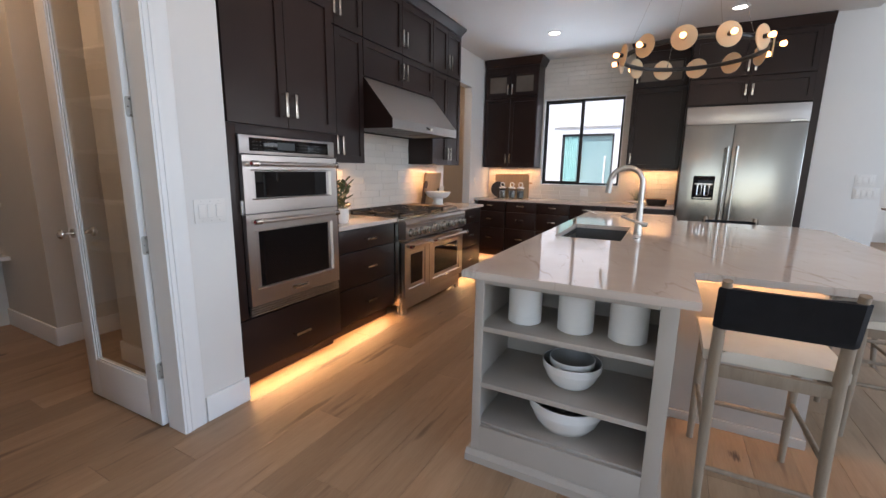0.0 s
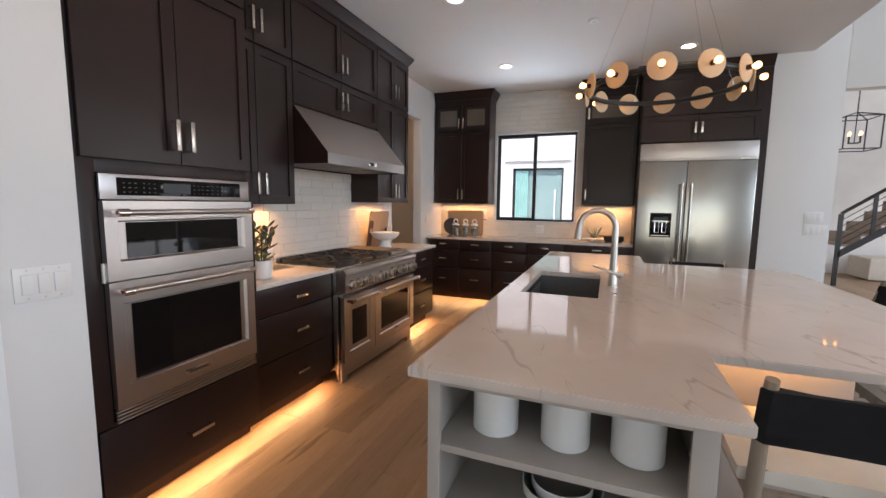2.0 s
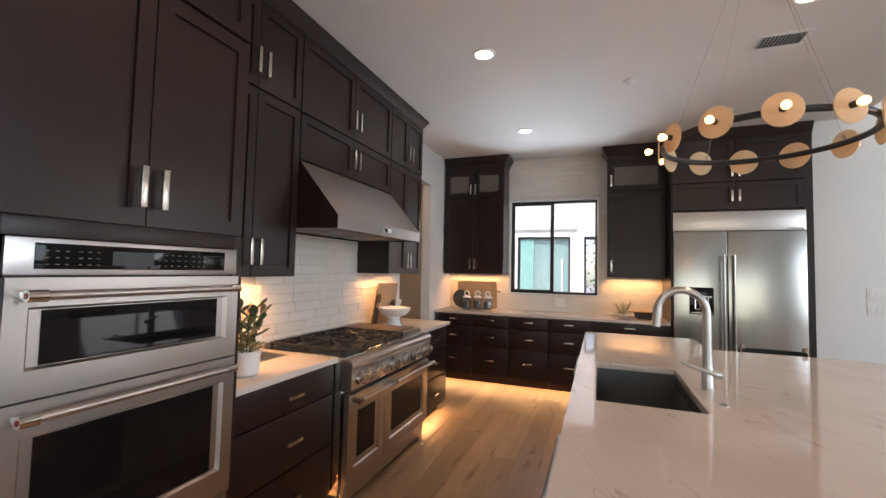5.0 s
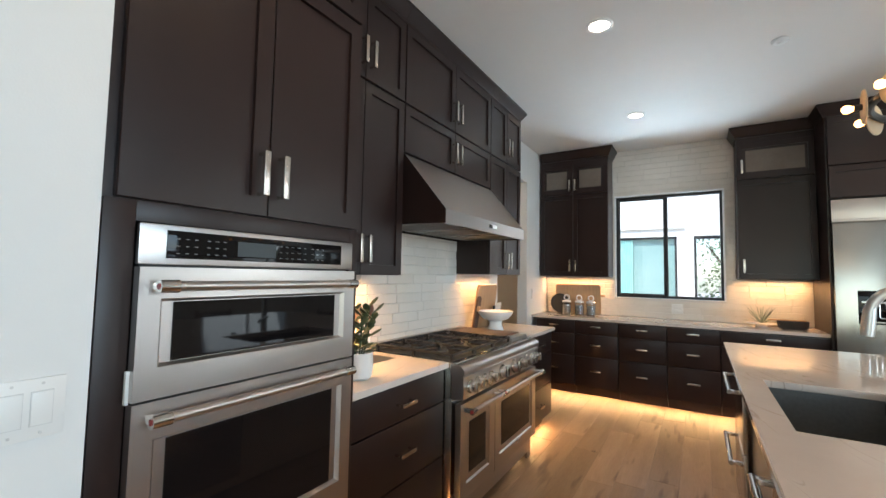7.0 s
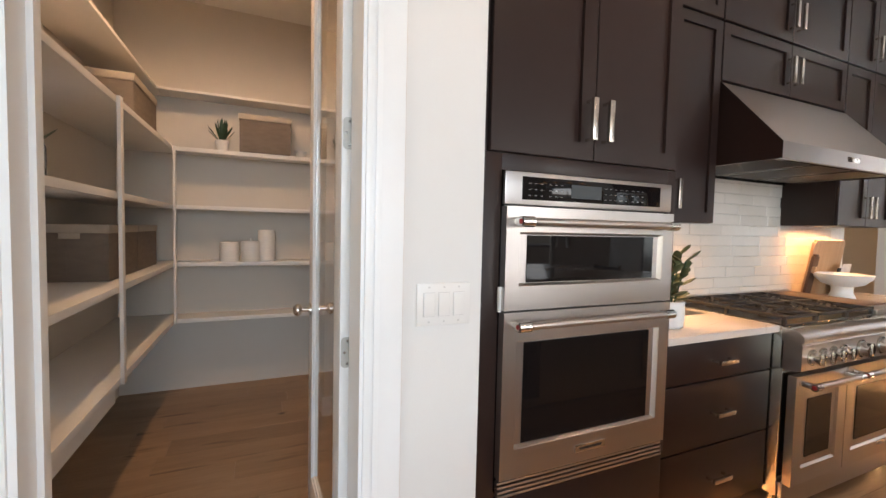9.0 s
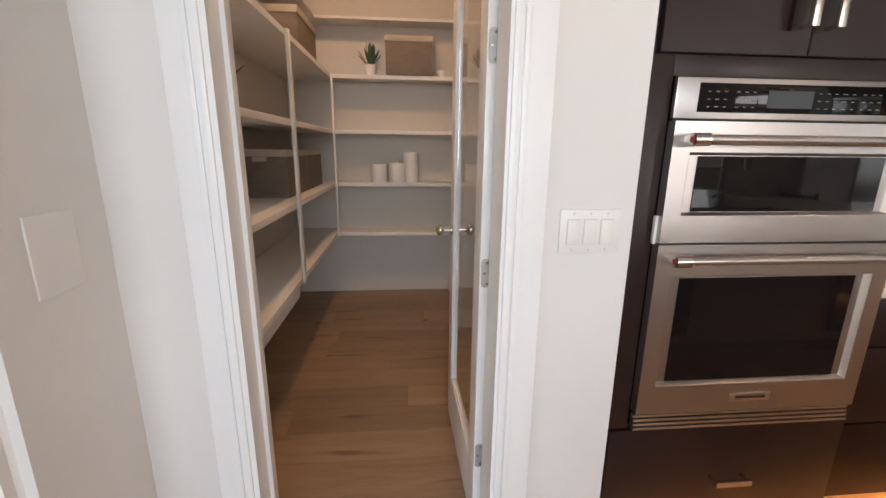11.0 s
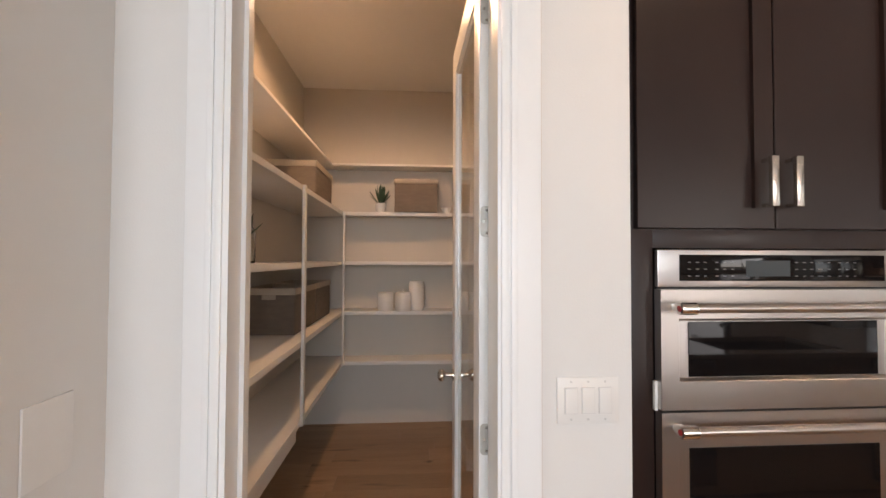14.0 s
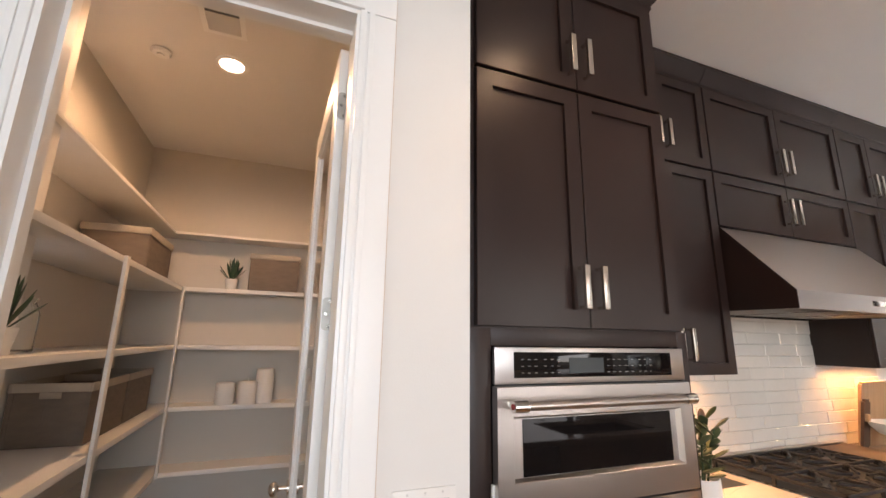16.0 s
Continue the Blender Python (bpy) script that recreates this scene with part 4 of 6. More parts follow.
for dd, x in ((fd, 0.462), (rd, 0.554)):
    part("handle", rods(((x, -0.078, 0.62), (x, -0.078, 1.675), 0.0135), seg=18), STEEL, dd, "long tubular handle")
    for z in (0.66, 1.635):
        part("bracket", boxes((x - 0.011, x + 0.011, -0.078, -0.02, z - 0.013, z + 0.013), bevel=0.004), CHROME, dd)
dp = part("dispenser", boxes((0.150, 0.378, -0.023, -0.0195, 1.035, 1.325), bevel=0.002), BLKGLASS, fd, "black water dispenser")
part("dispenser_tray", boxes((0.165, 0.363, -0.034, -0.0232, 1.05, 1.06)), STEEL, dp)
for x in (0.225, 0.303):
    loop = [(x - 0.022, -0.029, 1.215), (x - 0.022, -0.029, 1.10), (x - 0.016, -0.029, 1.09), (x + 0.016, -0.029, 1.09), (x + 0.022, -0.029, 1.10), (x + 0.022, -0.029, 1.215)]
    part("paddle", tube(loop, 0.0055, 8), CHROME, dp, "steel loop paddle")
part("dispenser_bar", boxes((0.17, 0.358, -0.036, -0.0232, 1.215, 1.235), bevel=0.003), CHROME, dp)

# ---- island ----
ZT = 0.915
isl = thing("kitchen_island", pose(0, 0, 0), "greige painted kitchen island with open end shelves", "island")
part("body", boxes((-0.50, 0.255, 2.56, 3.30, 0.10, 0.881), (-0.50, 0.255, 4.14, 5.46, 0.10, 0.881), (-0.50, 0.255, 3.30, 4.14, 0.10, 0.62), (0.02, 0.255, 3.30, 4.14, 0.62, 0.881), (-0.50, -0.475, 3.30, 4.14, 0.62, 0.881)), GREIGE, isl)
part("bar_base", boxes((0.257, 0.90, 2.99, 4.56, 0.0, 0.881), bevel=0.003), GREIGE, isl)
part("bar_base_trim", boxes((0.257, 0.915, 2.972, 2.988, 0.0, 0.05), (0.902, 0.917, 2.99, 4.56, 0.0, 0.05), bevel=0.003), GREIGE, isl)
part("toe_base", boxes((-0.44, 0.255, 2.56, 5.42, 0.0, 0.10)), GREIGE, isl)
# open shelf end: a face frame, two shelves, bottom board and back
part("face_frame", boxes((-0.515, -0.475, 2.12, 2.14, 0.0, 0.881), (0.205, 0.265, 2.12, 2.14, 0.0, 0.881), (-0.475, 0.205, 2.12, 2.14, 0.858, 0.881), (-0.475, 0.205, 2.12, 2.14, 0.0, 0.178), bevel=0.0015), GREIGE, isl)
part("side_panel", boxes((-0.515, -0.497, 2.1402, 2.56, 0.0, 0.881)), GREIGE, isl)
part("side_panel", boxes((0.247, 0.265, 2.1402, 2.56, 0.0, 0.881)), GREIGE, isl)
part("back_panel", boxes((-0.497, 0.247, 2.545, 2.5595, 0.0, 0.881)), GREIGE, isl)
for z in (0.163, 0.372, 0.640):
    part("shelf", boxes((-0.496, 0.246, 2.1425 if z < 0.2 else 2.124, 2.544, z, z + 0.024), bevel=0.0015), GREIGE, isl)
part("base_moulding", prism(((2.096, 0.0), (2.119, 0.0), (2.119, 0.055), (2.112, 0.052), (2.106, 0.04), (2.096, 0.034)), -0.535, 0.285), GREIGE, isl)
part("base_moulding", boxes((-0.535, -0.5155, 2.1195, 2.56, 0.0, 0.05), bevel=0.003), GREIGE, isl)
part("base_moulding", boxes((0.2655, 0.285, 2.1195, 2.97, 0.0, 0.05), bevel=0.003), GREIGE, isl)
# the top with the sink cut-out, in one slab
sx0, sx1, sy0, sy1 = -0.462, -0.045, 3.325, 4.125
outer = [(-0.570, 2.085), (0.325, 2.085), (0.325, 2.585), (1.335, 2.585), (1.335, 4.80), (1.20, 4.965), (0.325, 4.965), (0.300, 5.0), (0.300, 5.495), (-0.570, 5.495)]
bm = bmesh.new()
lo, hi = [bm.verts.new((x, y, 0.883)) for x, y in outer], [bm.verts.new((x, y, ZT)) for x, y in outer]
hole = [(sx0, sy0), (sx1, sy0), (sx1, sy1), (sx0, sy1)]
lo2, hi2 = [bm.verts.new((x, y, 0.883)) for x, y in hole], [bm.verts.new((x, y, ZT)) for x, y in hole]
for ring_o, ring_i in ((lo, lo2), (hi, hi2)):
    es = []
    for ring in (ring_o, ring_i):
        es += [bm.edges.new((ring[i], ring[(i + 1) % len(ring)])) for i in range(len(ring))]
    bmesh.ops.triangle_fill(bm, use_beauty=True, edges=es)
for a, b_ in ((lo, hi), (lo2, hi2)):
    for i in range(len(a)):
        j = (i + 1) % len(a)
        bm.faces.new((a[i], a[j], b_[j], b_[i]))
bmesh.ops.recalc_face_normals(bm, faces=bm.faces)
bmesh.ops.dissolve_limit(bm, angle_limit=0.01, verts=bm.verts, edges=bm.edges)
sharp = [e for e in bm.edges if len(e.link_faces) == 2 and e.calc_face_angle() > 0.5]
bmesh.ops.bevel(bm, geom=sharp, offset=0.0035, segments=2, affect="EDGES")
single("island_countertop", bm, MARBLE, "polished white veined marble island top with a seating bar", "countertop")
sink = thing("sink", pose((sx0 + sx1) / 2, (sy0 + sy1) / 2, 0.64), "dark composite undermount sink in the island", "sink")
hw, hd = (sx1 - sx0) / 2, (sy1 - sy0) / 2
for dims in ((-hw - 0.012, -hw - 0.002, -hd - 0.012, hd + 0.012, 0.0, 0.242), (hw + 0.002, hw + 0.012, -hd - 0.012, hd + 0.012, 0.0, 0.242),
             (-hw - 0.002, hw + 0.002, -hd - 0.012, -hd - 0.002, 0.0, 0.242), (-hw - 0.002, hw + 0.002, hd + 0.002, hd + 0.012, 0.0, 0.242)):
    part("basin_wall", boxes(dims), SINKM, sink)
part("basin_floor", boxes((-hw - 0.002, hw + 0.002, -hd - 0.002, hd + 0.002, 0.0, 0.012)), SINKM, sink)
part("rim", boxes((hw - 0.002, hw + 0.001, -hd + 0.004, hd - 0.004, 0.185, 0.238)), STEEL, sink, "bright steel accessory ledge")
part("rim", boxes((-hw - 0.001, -hw + 0.002, -hd + 0.004, hd - 0.004, 0.205, 0.238)), STEEL, sink, "bright steel accessory ledge")
part("drain", lathe(((0.0, 0.0), (0.045, 0.0), (0.045, 0.004), (0.0, 0.005)), 20, (0, 0.1, 0.0125)), CHROME, sink)
# faucet
fa = thing("faucet", pose(0.030, 3.725, ZT, 0, 0, 0), "brushed nickel gooseneck pull-down faucet", "faucet")
part("base", lathe(((0.0, 0.0), (0.029, 0.0), (0.029, 0.006), (0.025, 0.010), (0.024, 0.10), (0.020, 0.108), (0.0, 0.108)), 24), FAUCETM, fa)
pts = [(0, 0, 0.10), (0, 0, 0.22), (0, 0, 0.34)]
for i in range(0, 13):
    a = math.pi * i / 12 * 0.93
    pts.append((-0.105 + 0.105 * math.cos(a), 0, 0.36 + 0.105 * math.sin(a)))
part("spout", tube(pts, [0.0215, 0.0195, 0.0185] + [0.0175] * 13, 18), FAUCETM, fa)
lx, lz = pts[-1][0], pts[-1][2]
part("spray_head", tube([(lx, 0, lz + 0.004), (lx - 0.004, 0, lz - 0.03), (lx - 0.012, 0, lz - 0.10)], [0.0185, 0.0205, 0.0200], 18), FAUCETM, fa)
part("collar", lathe(((0.0, 0.0), (0.0275, 0.0), (0.0275, 0.003), (0.0, 0.003)), 24, (0, 0, 0.098)), CHROME, fa)
lv = part("lever_hub", rods(((0.010, 0.0, 0.078), (0.058, 0.0, 0.070), 0.0185), seg=20), FAUCETM, fa)
part("lever", tube([(0.050, -0.012, 0.074), (0.010, -0.030, 0.084), (-0.06, -0.034, 0.106), (-0.115, -0.034, 0.126)], [0.0105, 0.010, 0.0085, 0.0065], 12), FAUCETM, lv)
single("air_switch", lathe(((0.0, 0.0), (0.018, 0.0), (0.018, 0.004), (0.012, 0.007), (0.0, 0.008)), 20), CHROME, "small chrome air switch button on the island", "button", pose(0.035, 3.47, ZT))
# dishwasher and ice drawer in the aisle side
dw = thing("dishwasher", pose(-0.523, 3.20, 0, 0, 0, -90), "stainless steel dishwasher built into the island side", "dishwasher")
part("front", boxes((0.0, 0.598, -0.02, 0.0, 0.11, 0.872), bevel=0.004), STEEL, dw)
part("handle", rods(((0.04, -0.072, 0.80), (0.558, -0.072, 0.80), 0.012), seg=18), STEEL, dw, "tubular steel handle")
for x in (0.055, 0.543):
    part("bracket", boxes((x - 0.011, x + 0.011, -0.072, -0.02, 0.79, 0.81), bevel=0.003), CHROME, dw)
dr = thing("undercounter_fridge", pose(-0.523, 4.85, 0, 0, 0, -90), "stainless steel drawer appliance built into the island side", "appliance")
part("front", boxes((0.0, 0.60, -0.02, 0.0, 0.50, 0.872), bevel=0.004), STEEL, dr)
part("lower_front", boxes((0.0, 0.60, -0.02, 0.0, 0.11, 0.494), bevel=0.004), STEEL, dr)
for hz in (0.80, 0.43):
    part("handle", rods(((0.04, -0.072, hz), (0.56, -0.072, hz), 0.012), seg=18), STEEL, dr, "tubular steel handle")
    for x in (0.055, 0.545):
        part("bracket", boxes((x - 0.011, x + 0.011, -0.072, -0.02, hz - 0.01, hz + 0.01), bevel=0.003), CHROME, dr)

# ---- pantry ----
pd = tagged(new("door_1"), "white pantry door with a full glass pane, standing open", "door", kind="structure")
pd.matrix_world = pose(-2.004, 1.577, 0.012, 0, 0, 181.2)
DW, DH, DT_ = 0.70, 2.425, 0.036
part("door_frame", boxes((0, 0.10, 0, DT_, 0, DH), (DW - 0.10, DW, 0, DT_, 0, DH), (0.10, DW - 0.10, 0, DT_, DH - 0.12, DH), (0.10, DW - 0.10, 0, DT_, 0, 0.23), bevel=0.002), TRIM, pd)
part("glazing_bead", boxes((0.10, 0.112, 0.006, DT_ - 0.006, 0.23, DH - 0.12), (DW - 0.112, DW - 0.10, 0.006, DT_ - 0.006, 0.23, DH - 0.12),
                           (0.112, DW - 0.112, 0.006, DT_ - 0.006, 0.23, 0.242), (0.112, DW - 0.112, 0.006, DT_ - 0.006, DH - 0.132, DH - 0.12)), TRIM, pd)
g = part("glass_pane", boxes((0.1122, DW - 0.1122, 0.017, 0.023, 0.2422, DH - 0.1322)), DOORGLASS, pd)
g.visible_shadow = False
for s, y in ((-1, 0.0), (1, DT_)):
    k = part("door_knob", rods(((DW - 0.06, y, 0.96), (DW - 0.06, y + s * 0.045, 0.96), 0.009)), NICKEL, pd, "satin nickel knob")
    part("rose", rods(((DW - 0.06, y, 0.96), (DW - 0.06, y + s * 0.008, 0.96), 0.026), seg=24), NICKEL, k)
    b = bmesh.new()
    bmesh.ops.create_uvsphere(b, u_segments=18, v_segments=12, radius=0.026, matrix=Matrix.Translation((DW - 0.06, y + s * 0.055, 0.96)) @ Matrix.Diagonal((1, 0.75, 1, 1)))
    part("grip", b, NICKEL, k)
for z in (0.30, 0.950, 1.588, 2.226):
    # leaf with two rounded corners on the door's edge, reaching over the gap to the knuckle at the jamb
    pts = [(-0.013, z - 0.045), (-0.013, z + 0.045)]
    pts += [(0.0215 + 0.011 * math.sin(a), z + 0.034 + 0.011 * math.cos(a)) for a in (0, 0.4, 0.8, 1.2, 1.57)]
    pts += [(0.0215 + 0.011 * math.cos(a), z - 0.034 - 0.011 * math.sin(a)) for a in (0, 0.4, 0.8, 1.2, 1.57)]
    b = bmesh.new()
    lo = [b.verts.new((-0.0006, y, q)) for y, q in pts]
    hi = [b.verts.new((-0.0030, y, q)) for y, q in pts]
    b.faces.new(lo)
    b.faces.new(hi[::-1])
    for k in range(len(pts)):
        b.faces.new((lo[k], hi[k], hi[(k + 1) % len(pts)], lo[(k + 1) % len(pts)]))
    bmesh.ops.recalc_face_normals(b, faces=b.faces)
    h_ = part("hinge", b, HINGE, pd, "satin nickel hinge")
    for k in range(5):
        part("knuckle", rods(((-0.006, -0.0135, z - 0.045 + k * 0.018), (-0.006, -0.0135, z - 0.028 + k * 0.018), 0.0055), seg=12), HINGE, h_)
    for y, dz in ((0.014, 0.034), (0.023, 0.0), (0.014, -0.034)):
        part("screw", rods(((-0.0042, y, z + dz), (-0.0029, y, z + dz), 0.0042), seg=12), STEEL, h_)
single("strike_plate", boxes((-1.960, -1.935, 0.8912, 0.8928, 0.93, 0.99), bevel=0.0005), BLACKM, "dark strike plate on the white jamb", "strike plate")

sh = thing("pantry_shelving", pose(0, 0, 0), "white painted pantry shelves wrapping two walls", "shelving")
for z in (0.61, 1.037, 1.465, 1.892):
    part("shelf", boxes((-4.619, -2.20, 0.336, 0.728, z - 0.022, z), bevel=0.0015), SHELFP, sh)
    part("shelf", boxes((-4.619, -4.40, 0.7282, 1.739, z - 0.022, z), bevel=0.0015), SHELFP, sh)
    part("shelf_lip", boxes((-4.3995, -2.20, 0.728, 0.736, z - 0.030, z + 0.001), bevel=0.001), SHELFP, sh)
    part("shelf_lip", boxes((-4.3998, -4.392, 0.7365, 1.739, z - 0.030, z + 0.001), bevel=0.001), SHELFP, sh)
part("shelf", boxes((-4.619, -2.20, 0.336, 0.63, 2.300, 2.320), bevel=0.0015), SHELFP, sh)
part("shelf", boxes((-4.619, -4.42, 0.6302, 1.739, 2.300, 2.320), bevel=0.0015), SHELFP, sh)
for x in (-4.392, -3.118):
    part("post", boxes((x - 0.02, x + 0.02, 0.7365, 0.752, 0.58, 1.895), bevel=0.0015), SHELFP, sh)
part("end_support", boxes((-2.20, -2.18, 0.336, 0.728, 0.0, 1.893)), SHELFP, sh)
part("bottom_apron", boxes((-3.10, -2.20, 0.700, 0.716, 0.50, 0.587)), SHELFP, sh)


def fabric_box(x, y, z, w, d, h, rz, label, lid=True):
    ob = thing("storage_box", pose(x, y, z, 0, 0, rz), label, "box", "pantry boxes")
    b = boxes((-w / 2, w / 2, -d / 2, d / 2, 0, h), bevel=0.008)
    part("body", b, BASKET, ob)
    if lid:
        part("lid", boxes((-w / 2 - 0.006, w / 2 + 0.006, -d / 2 - 0.006, d / 2 + 0.006, h - 0.035, h + 0.008), bevel=0.005), BOXLID, ob, "cream lid")
    for s in (-1, 1):
        part("seam", boxes((s * w * 0.47 - 0.002, s * w * 0.47 + 0.002, -d / 2 - 0.0025, -d / 2, 0.01, h - 0.04)), BASKET, ob)
    return ob


fabric_box(-4.50, 1.36, 1.893, 0.37, 0.24, 0.285, 90, "taupe fabric storage box with a cream lid")
fabric_box(-3.90, 0.515, 1.893, 0.54, 0.33, 0.255, 180, "large taupe fabric storage box with a cream lid")


def open_box(x, y, z, w, d, h, label):
    """A fabric bin with no lid: four walls, a folded cream rim and a label flap at the end."""
    ob = thing("storage_box", pose(x, y, z), label, "box", "pantry boxes")
    t = 0.008
    part("bottom", boxes((-w / 2, w / 2, -d / 2, d / 2, 0, t)), BASKET, ob)
    for x0, x1, y0, y1 in ((-w / 2, w / 2, -d / 2, -d / 2 + t), (-w / 2, w / 2, d / 2 - t, d / 2), (-w / 2, -w / 2 + t, -d / 2 + t, d / 2 - t), (w / 2 - t, w / 2, -d / 2 + t, d / 2 - t)):
        part("side", boxes((x0, x1, y0, y1, t, h - 0.03), bevel=0.002), BASKET, ob)
    e = 0.005
    part("rim", boxes((-w / 2 - e, w / 2 + e, -d / 2 - e, -d / 2 + t, h - 0.04, h), (-w / 2 - e, w / 2 + e, d / 2 - t, d / 2 + e, h - 0.04, h),
                      (-w / 2 - e, -w / 2 + t, -d / 2 + t, d / 2 - t, h - 0.04, h), (w / 2 - t, w / 2 + e, -d / 2 + t, d / 2 - t, h - 0.04, h), bevel=0.002), BOXLID, ob, "folded cream rim")
    part("label_flap", boxes((w / 2 + 0.001, w / 2 + 0.004, -0.04, 0.04, h - 0.068, h - 0.041), bevel=0.001), BOXLID, ob, "cream label flap")
    for y_ in (-d * 0.44, -d * 0.05, d * 0.44):
        part("seam", boxes((w / 2, w / 2 + 0.002, y_ - 0.002, y_ + 0.002, 0.005, h - 0.045)), BASKET, ob)
    return ob


open_box(-3.545, 0.497, 1.038, 0.50, 0.30, 0.275, "open taupe fabric storage box with a cream rim on a shelf")
open_box(-4.06, 0.497, 1.038, 0.48, 0.30, 0.275, "open taupe fabric storage box with a cream rim against the corner")

# ---- warm LED strips, downlights ----
def led(name, centre, length, along, power, down=True, aim=(0, 0, -1), width=0.014, spread=160):
    m = look(centre, (centre[0] + aim[0], centre[1] + aim[1], centre[2] + aim[2]))
    m = m @ Matrix.Rotation(radians(90), 4, "Z") if along == "y" and abs((m.to_3x3() @ Vector((1, 0, 0))).y) < 0.5 else m
    lamp(name, "AREA", m, power, WARM, (length, width), spread)


led("toe_light_tall", (-1.972, 2.37, 0.092), 0.80, "y", 1.75, aim=(1, 0, -0.75))
led("toe_light_base", (-2.008, 3.18, 0.092), 0.70, "y", 1.5, aim=(1, 0, -0.75))
led("toe_light_end", (-2.008, 5.17, 0.092), 0.70, "y", 1.5, aim=(1, 0, -0.75))
led("toe_light_window", (-1.10, 6.755, 0.092), 2.70, "x", 4.2, aim=(0, -1, -0.75))
led("under_cabinet_left", (-2.42, 3.15, 1.386), 0.68, "y", 4.2)
led("under_cabinet_right", (-2.42, 5.07, 1.404), 0.62, "y", 1.5)
led("under_cabinet_window_left", (-2.10, 7.20, 1.404), 0.80, "x", 1.8)
led("under_cabinet_window_right", (-0.03, 7.20, 1.404), 0.60, "x", 1.6)
led("bar_light", (0.58, 2.965, 0.876), 0.62, "x", 1.25)
CANS = ((-1.25, 4.30), (-1.24, 6.06), (0.665, 6.05), (0.66, 4.25), (-1.25, 2.45), (0.66, 2.45))


def downlight(x, y, z, lens, label):
    ob = thing("ceiling_light", pose(x, y, z), label, "ceiling light", "recessed downlights")
    part("trim_ring", lathe(((0.062, -0.002), (0.085, -0.002), (0.088, -0.006), (0.085, -0.010), (0.066, -0.012), (0.062, -0.008)), 32), TRIM, ob)
    part("lens", lathe(((0.0, -0.005), (0.063, -0.005), (0.063, -0.003), (0.0, -0.003)), 32), lens, ob, "glowing lens")


for x, y in CANS:
    downlight(x, y, H, CANLED, "round recessed downlight, lit, in the white ceiling")
    lamp("downlight", "SPOT", look((x, y, H - 0.02), (x, y, 0)), 11, SOFT, (0.05, 0.05), angle=125, blend=0.8)
# unseen downlight, added to brighten the hall beyond the opening
downlight(-3.3, 6.1, H, CANLED, "unseen recessed downlight added to light the hall")
lamp("added_hall_fill", "SPOT", look((-3.3, 6.1, H - 0.02), (-3.3, 6.1, 0)), 9, SOFT, (0.05, 0.05), angle=150, blend=0.6)
downlight(-3.19, 1.05, H, PANLED, "round recessed downlight, lit, in the pantry ceiling")
lamp("pantry_downlight", "SPOT", look((-3.19, 1.05, H - 0.02), (-3.19, 1.05, 0)), 22, (1.0, 0.63, 0.34), (0.05, 0.05), angle=166, blend=0.45)

# ---- ring chandelier ----
ch = thing("chandelier", pose(0.23, 3.66, 2.07), "ring chandelier with twelve amber discs and glowing bulbs", "chandelier")
RR = 0.388
part("ring", tube([(RR * math.cos(a), RR * math.sin(a), 0) for a in [2 * math.pi * i / 64 for i in range(64)]], 0.0135, 10, True), BLACKM, ch)
part("canopy", lathe(((0.0, 0.978), (0.065, 0.978), (0.065, 0.958), (0.058, 0.952), (0.0, 0.950)), 28), BLACKM, ch)
for a in (20, 110, 200, 290):
    c_, s_ = math.cos(radians(a)), math.sin(radians(a))
    part("cable", rods(((RR * c_, RR * s_, 0.0), (0.03 * c_, 0.03 * s_, 0.955), 0.0011), seg=6), NICKEL, ch)
    part("cable_grip", rods(((RR * c_, RR * s_, 0.0), (RR * c_ * 0.985, RR * s_ * 0.985, 0.035), 0.005), seg=8), NICKEL, ch)
for i in range(12):
    a = radians(-7 + 30 * i)
    c_, s_ = math.cos(a), math.sin(a)
    b = lathe(((0.0, -0.004), (0.061, -0.004), (0.065, -0.002), (0.065, 0.002), (0.061, 0.004), (0.0, 0.004)), 28)
    bmesh.ops.transform(b, matrix=Matrix.Translation(((RR + 0.018) * c_, (RR + 0.018) * s_, 0)) @ Vector((c_, s_, 0)).to_track_quat("Z", "Y").to_matrix().to_4x4(), verts=b.verts)
    d = part("disc", b, DISC, ch, "frosted amber disc")
    part("socket", rods((((RR + 0.022) * c_, (RR + 0.022) * s_, 0), ((RR + 0.046) * c_, (RR + 0.046) * s_, 0), 0.0125), seg=12), BLACKM, d)
    b = lathe(((0.009, 0.0), (0.010, 0.004), (0.0145, 0.013), (0.0165, 0.021), (0.014, 0.030), (0.008, 0.035), (0.0, 0.037)), 14)
    bmesh.ops.transform(b, matrix=Matrix.Translation(((RR + 0.045) * c_, (RR + 0.045) * s_, 0)) @ Vector((c_, s_, 0)).to_track_quat("Z", "Y").to_matrix().to_4x4(), verts=b.verts)
    part("bulb", b, BULB, d, "glowing warm bulb")

# ---- stools round the island bar ----
st = thing("counter_stool", pose(0.602, 2.588, 0), "weathered ash counter stool, black sling back, cream seat", "stool", "stools round the island bar")
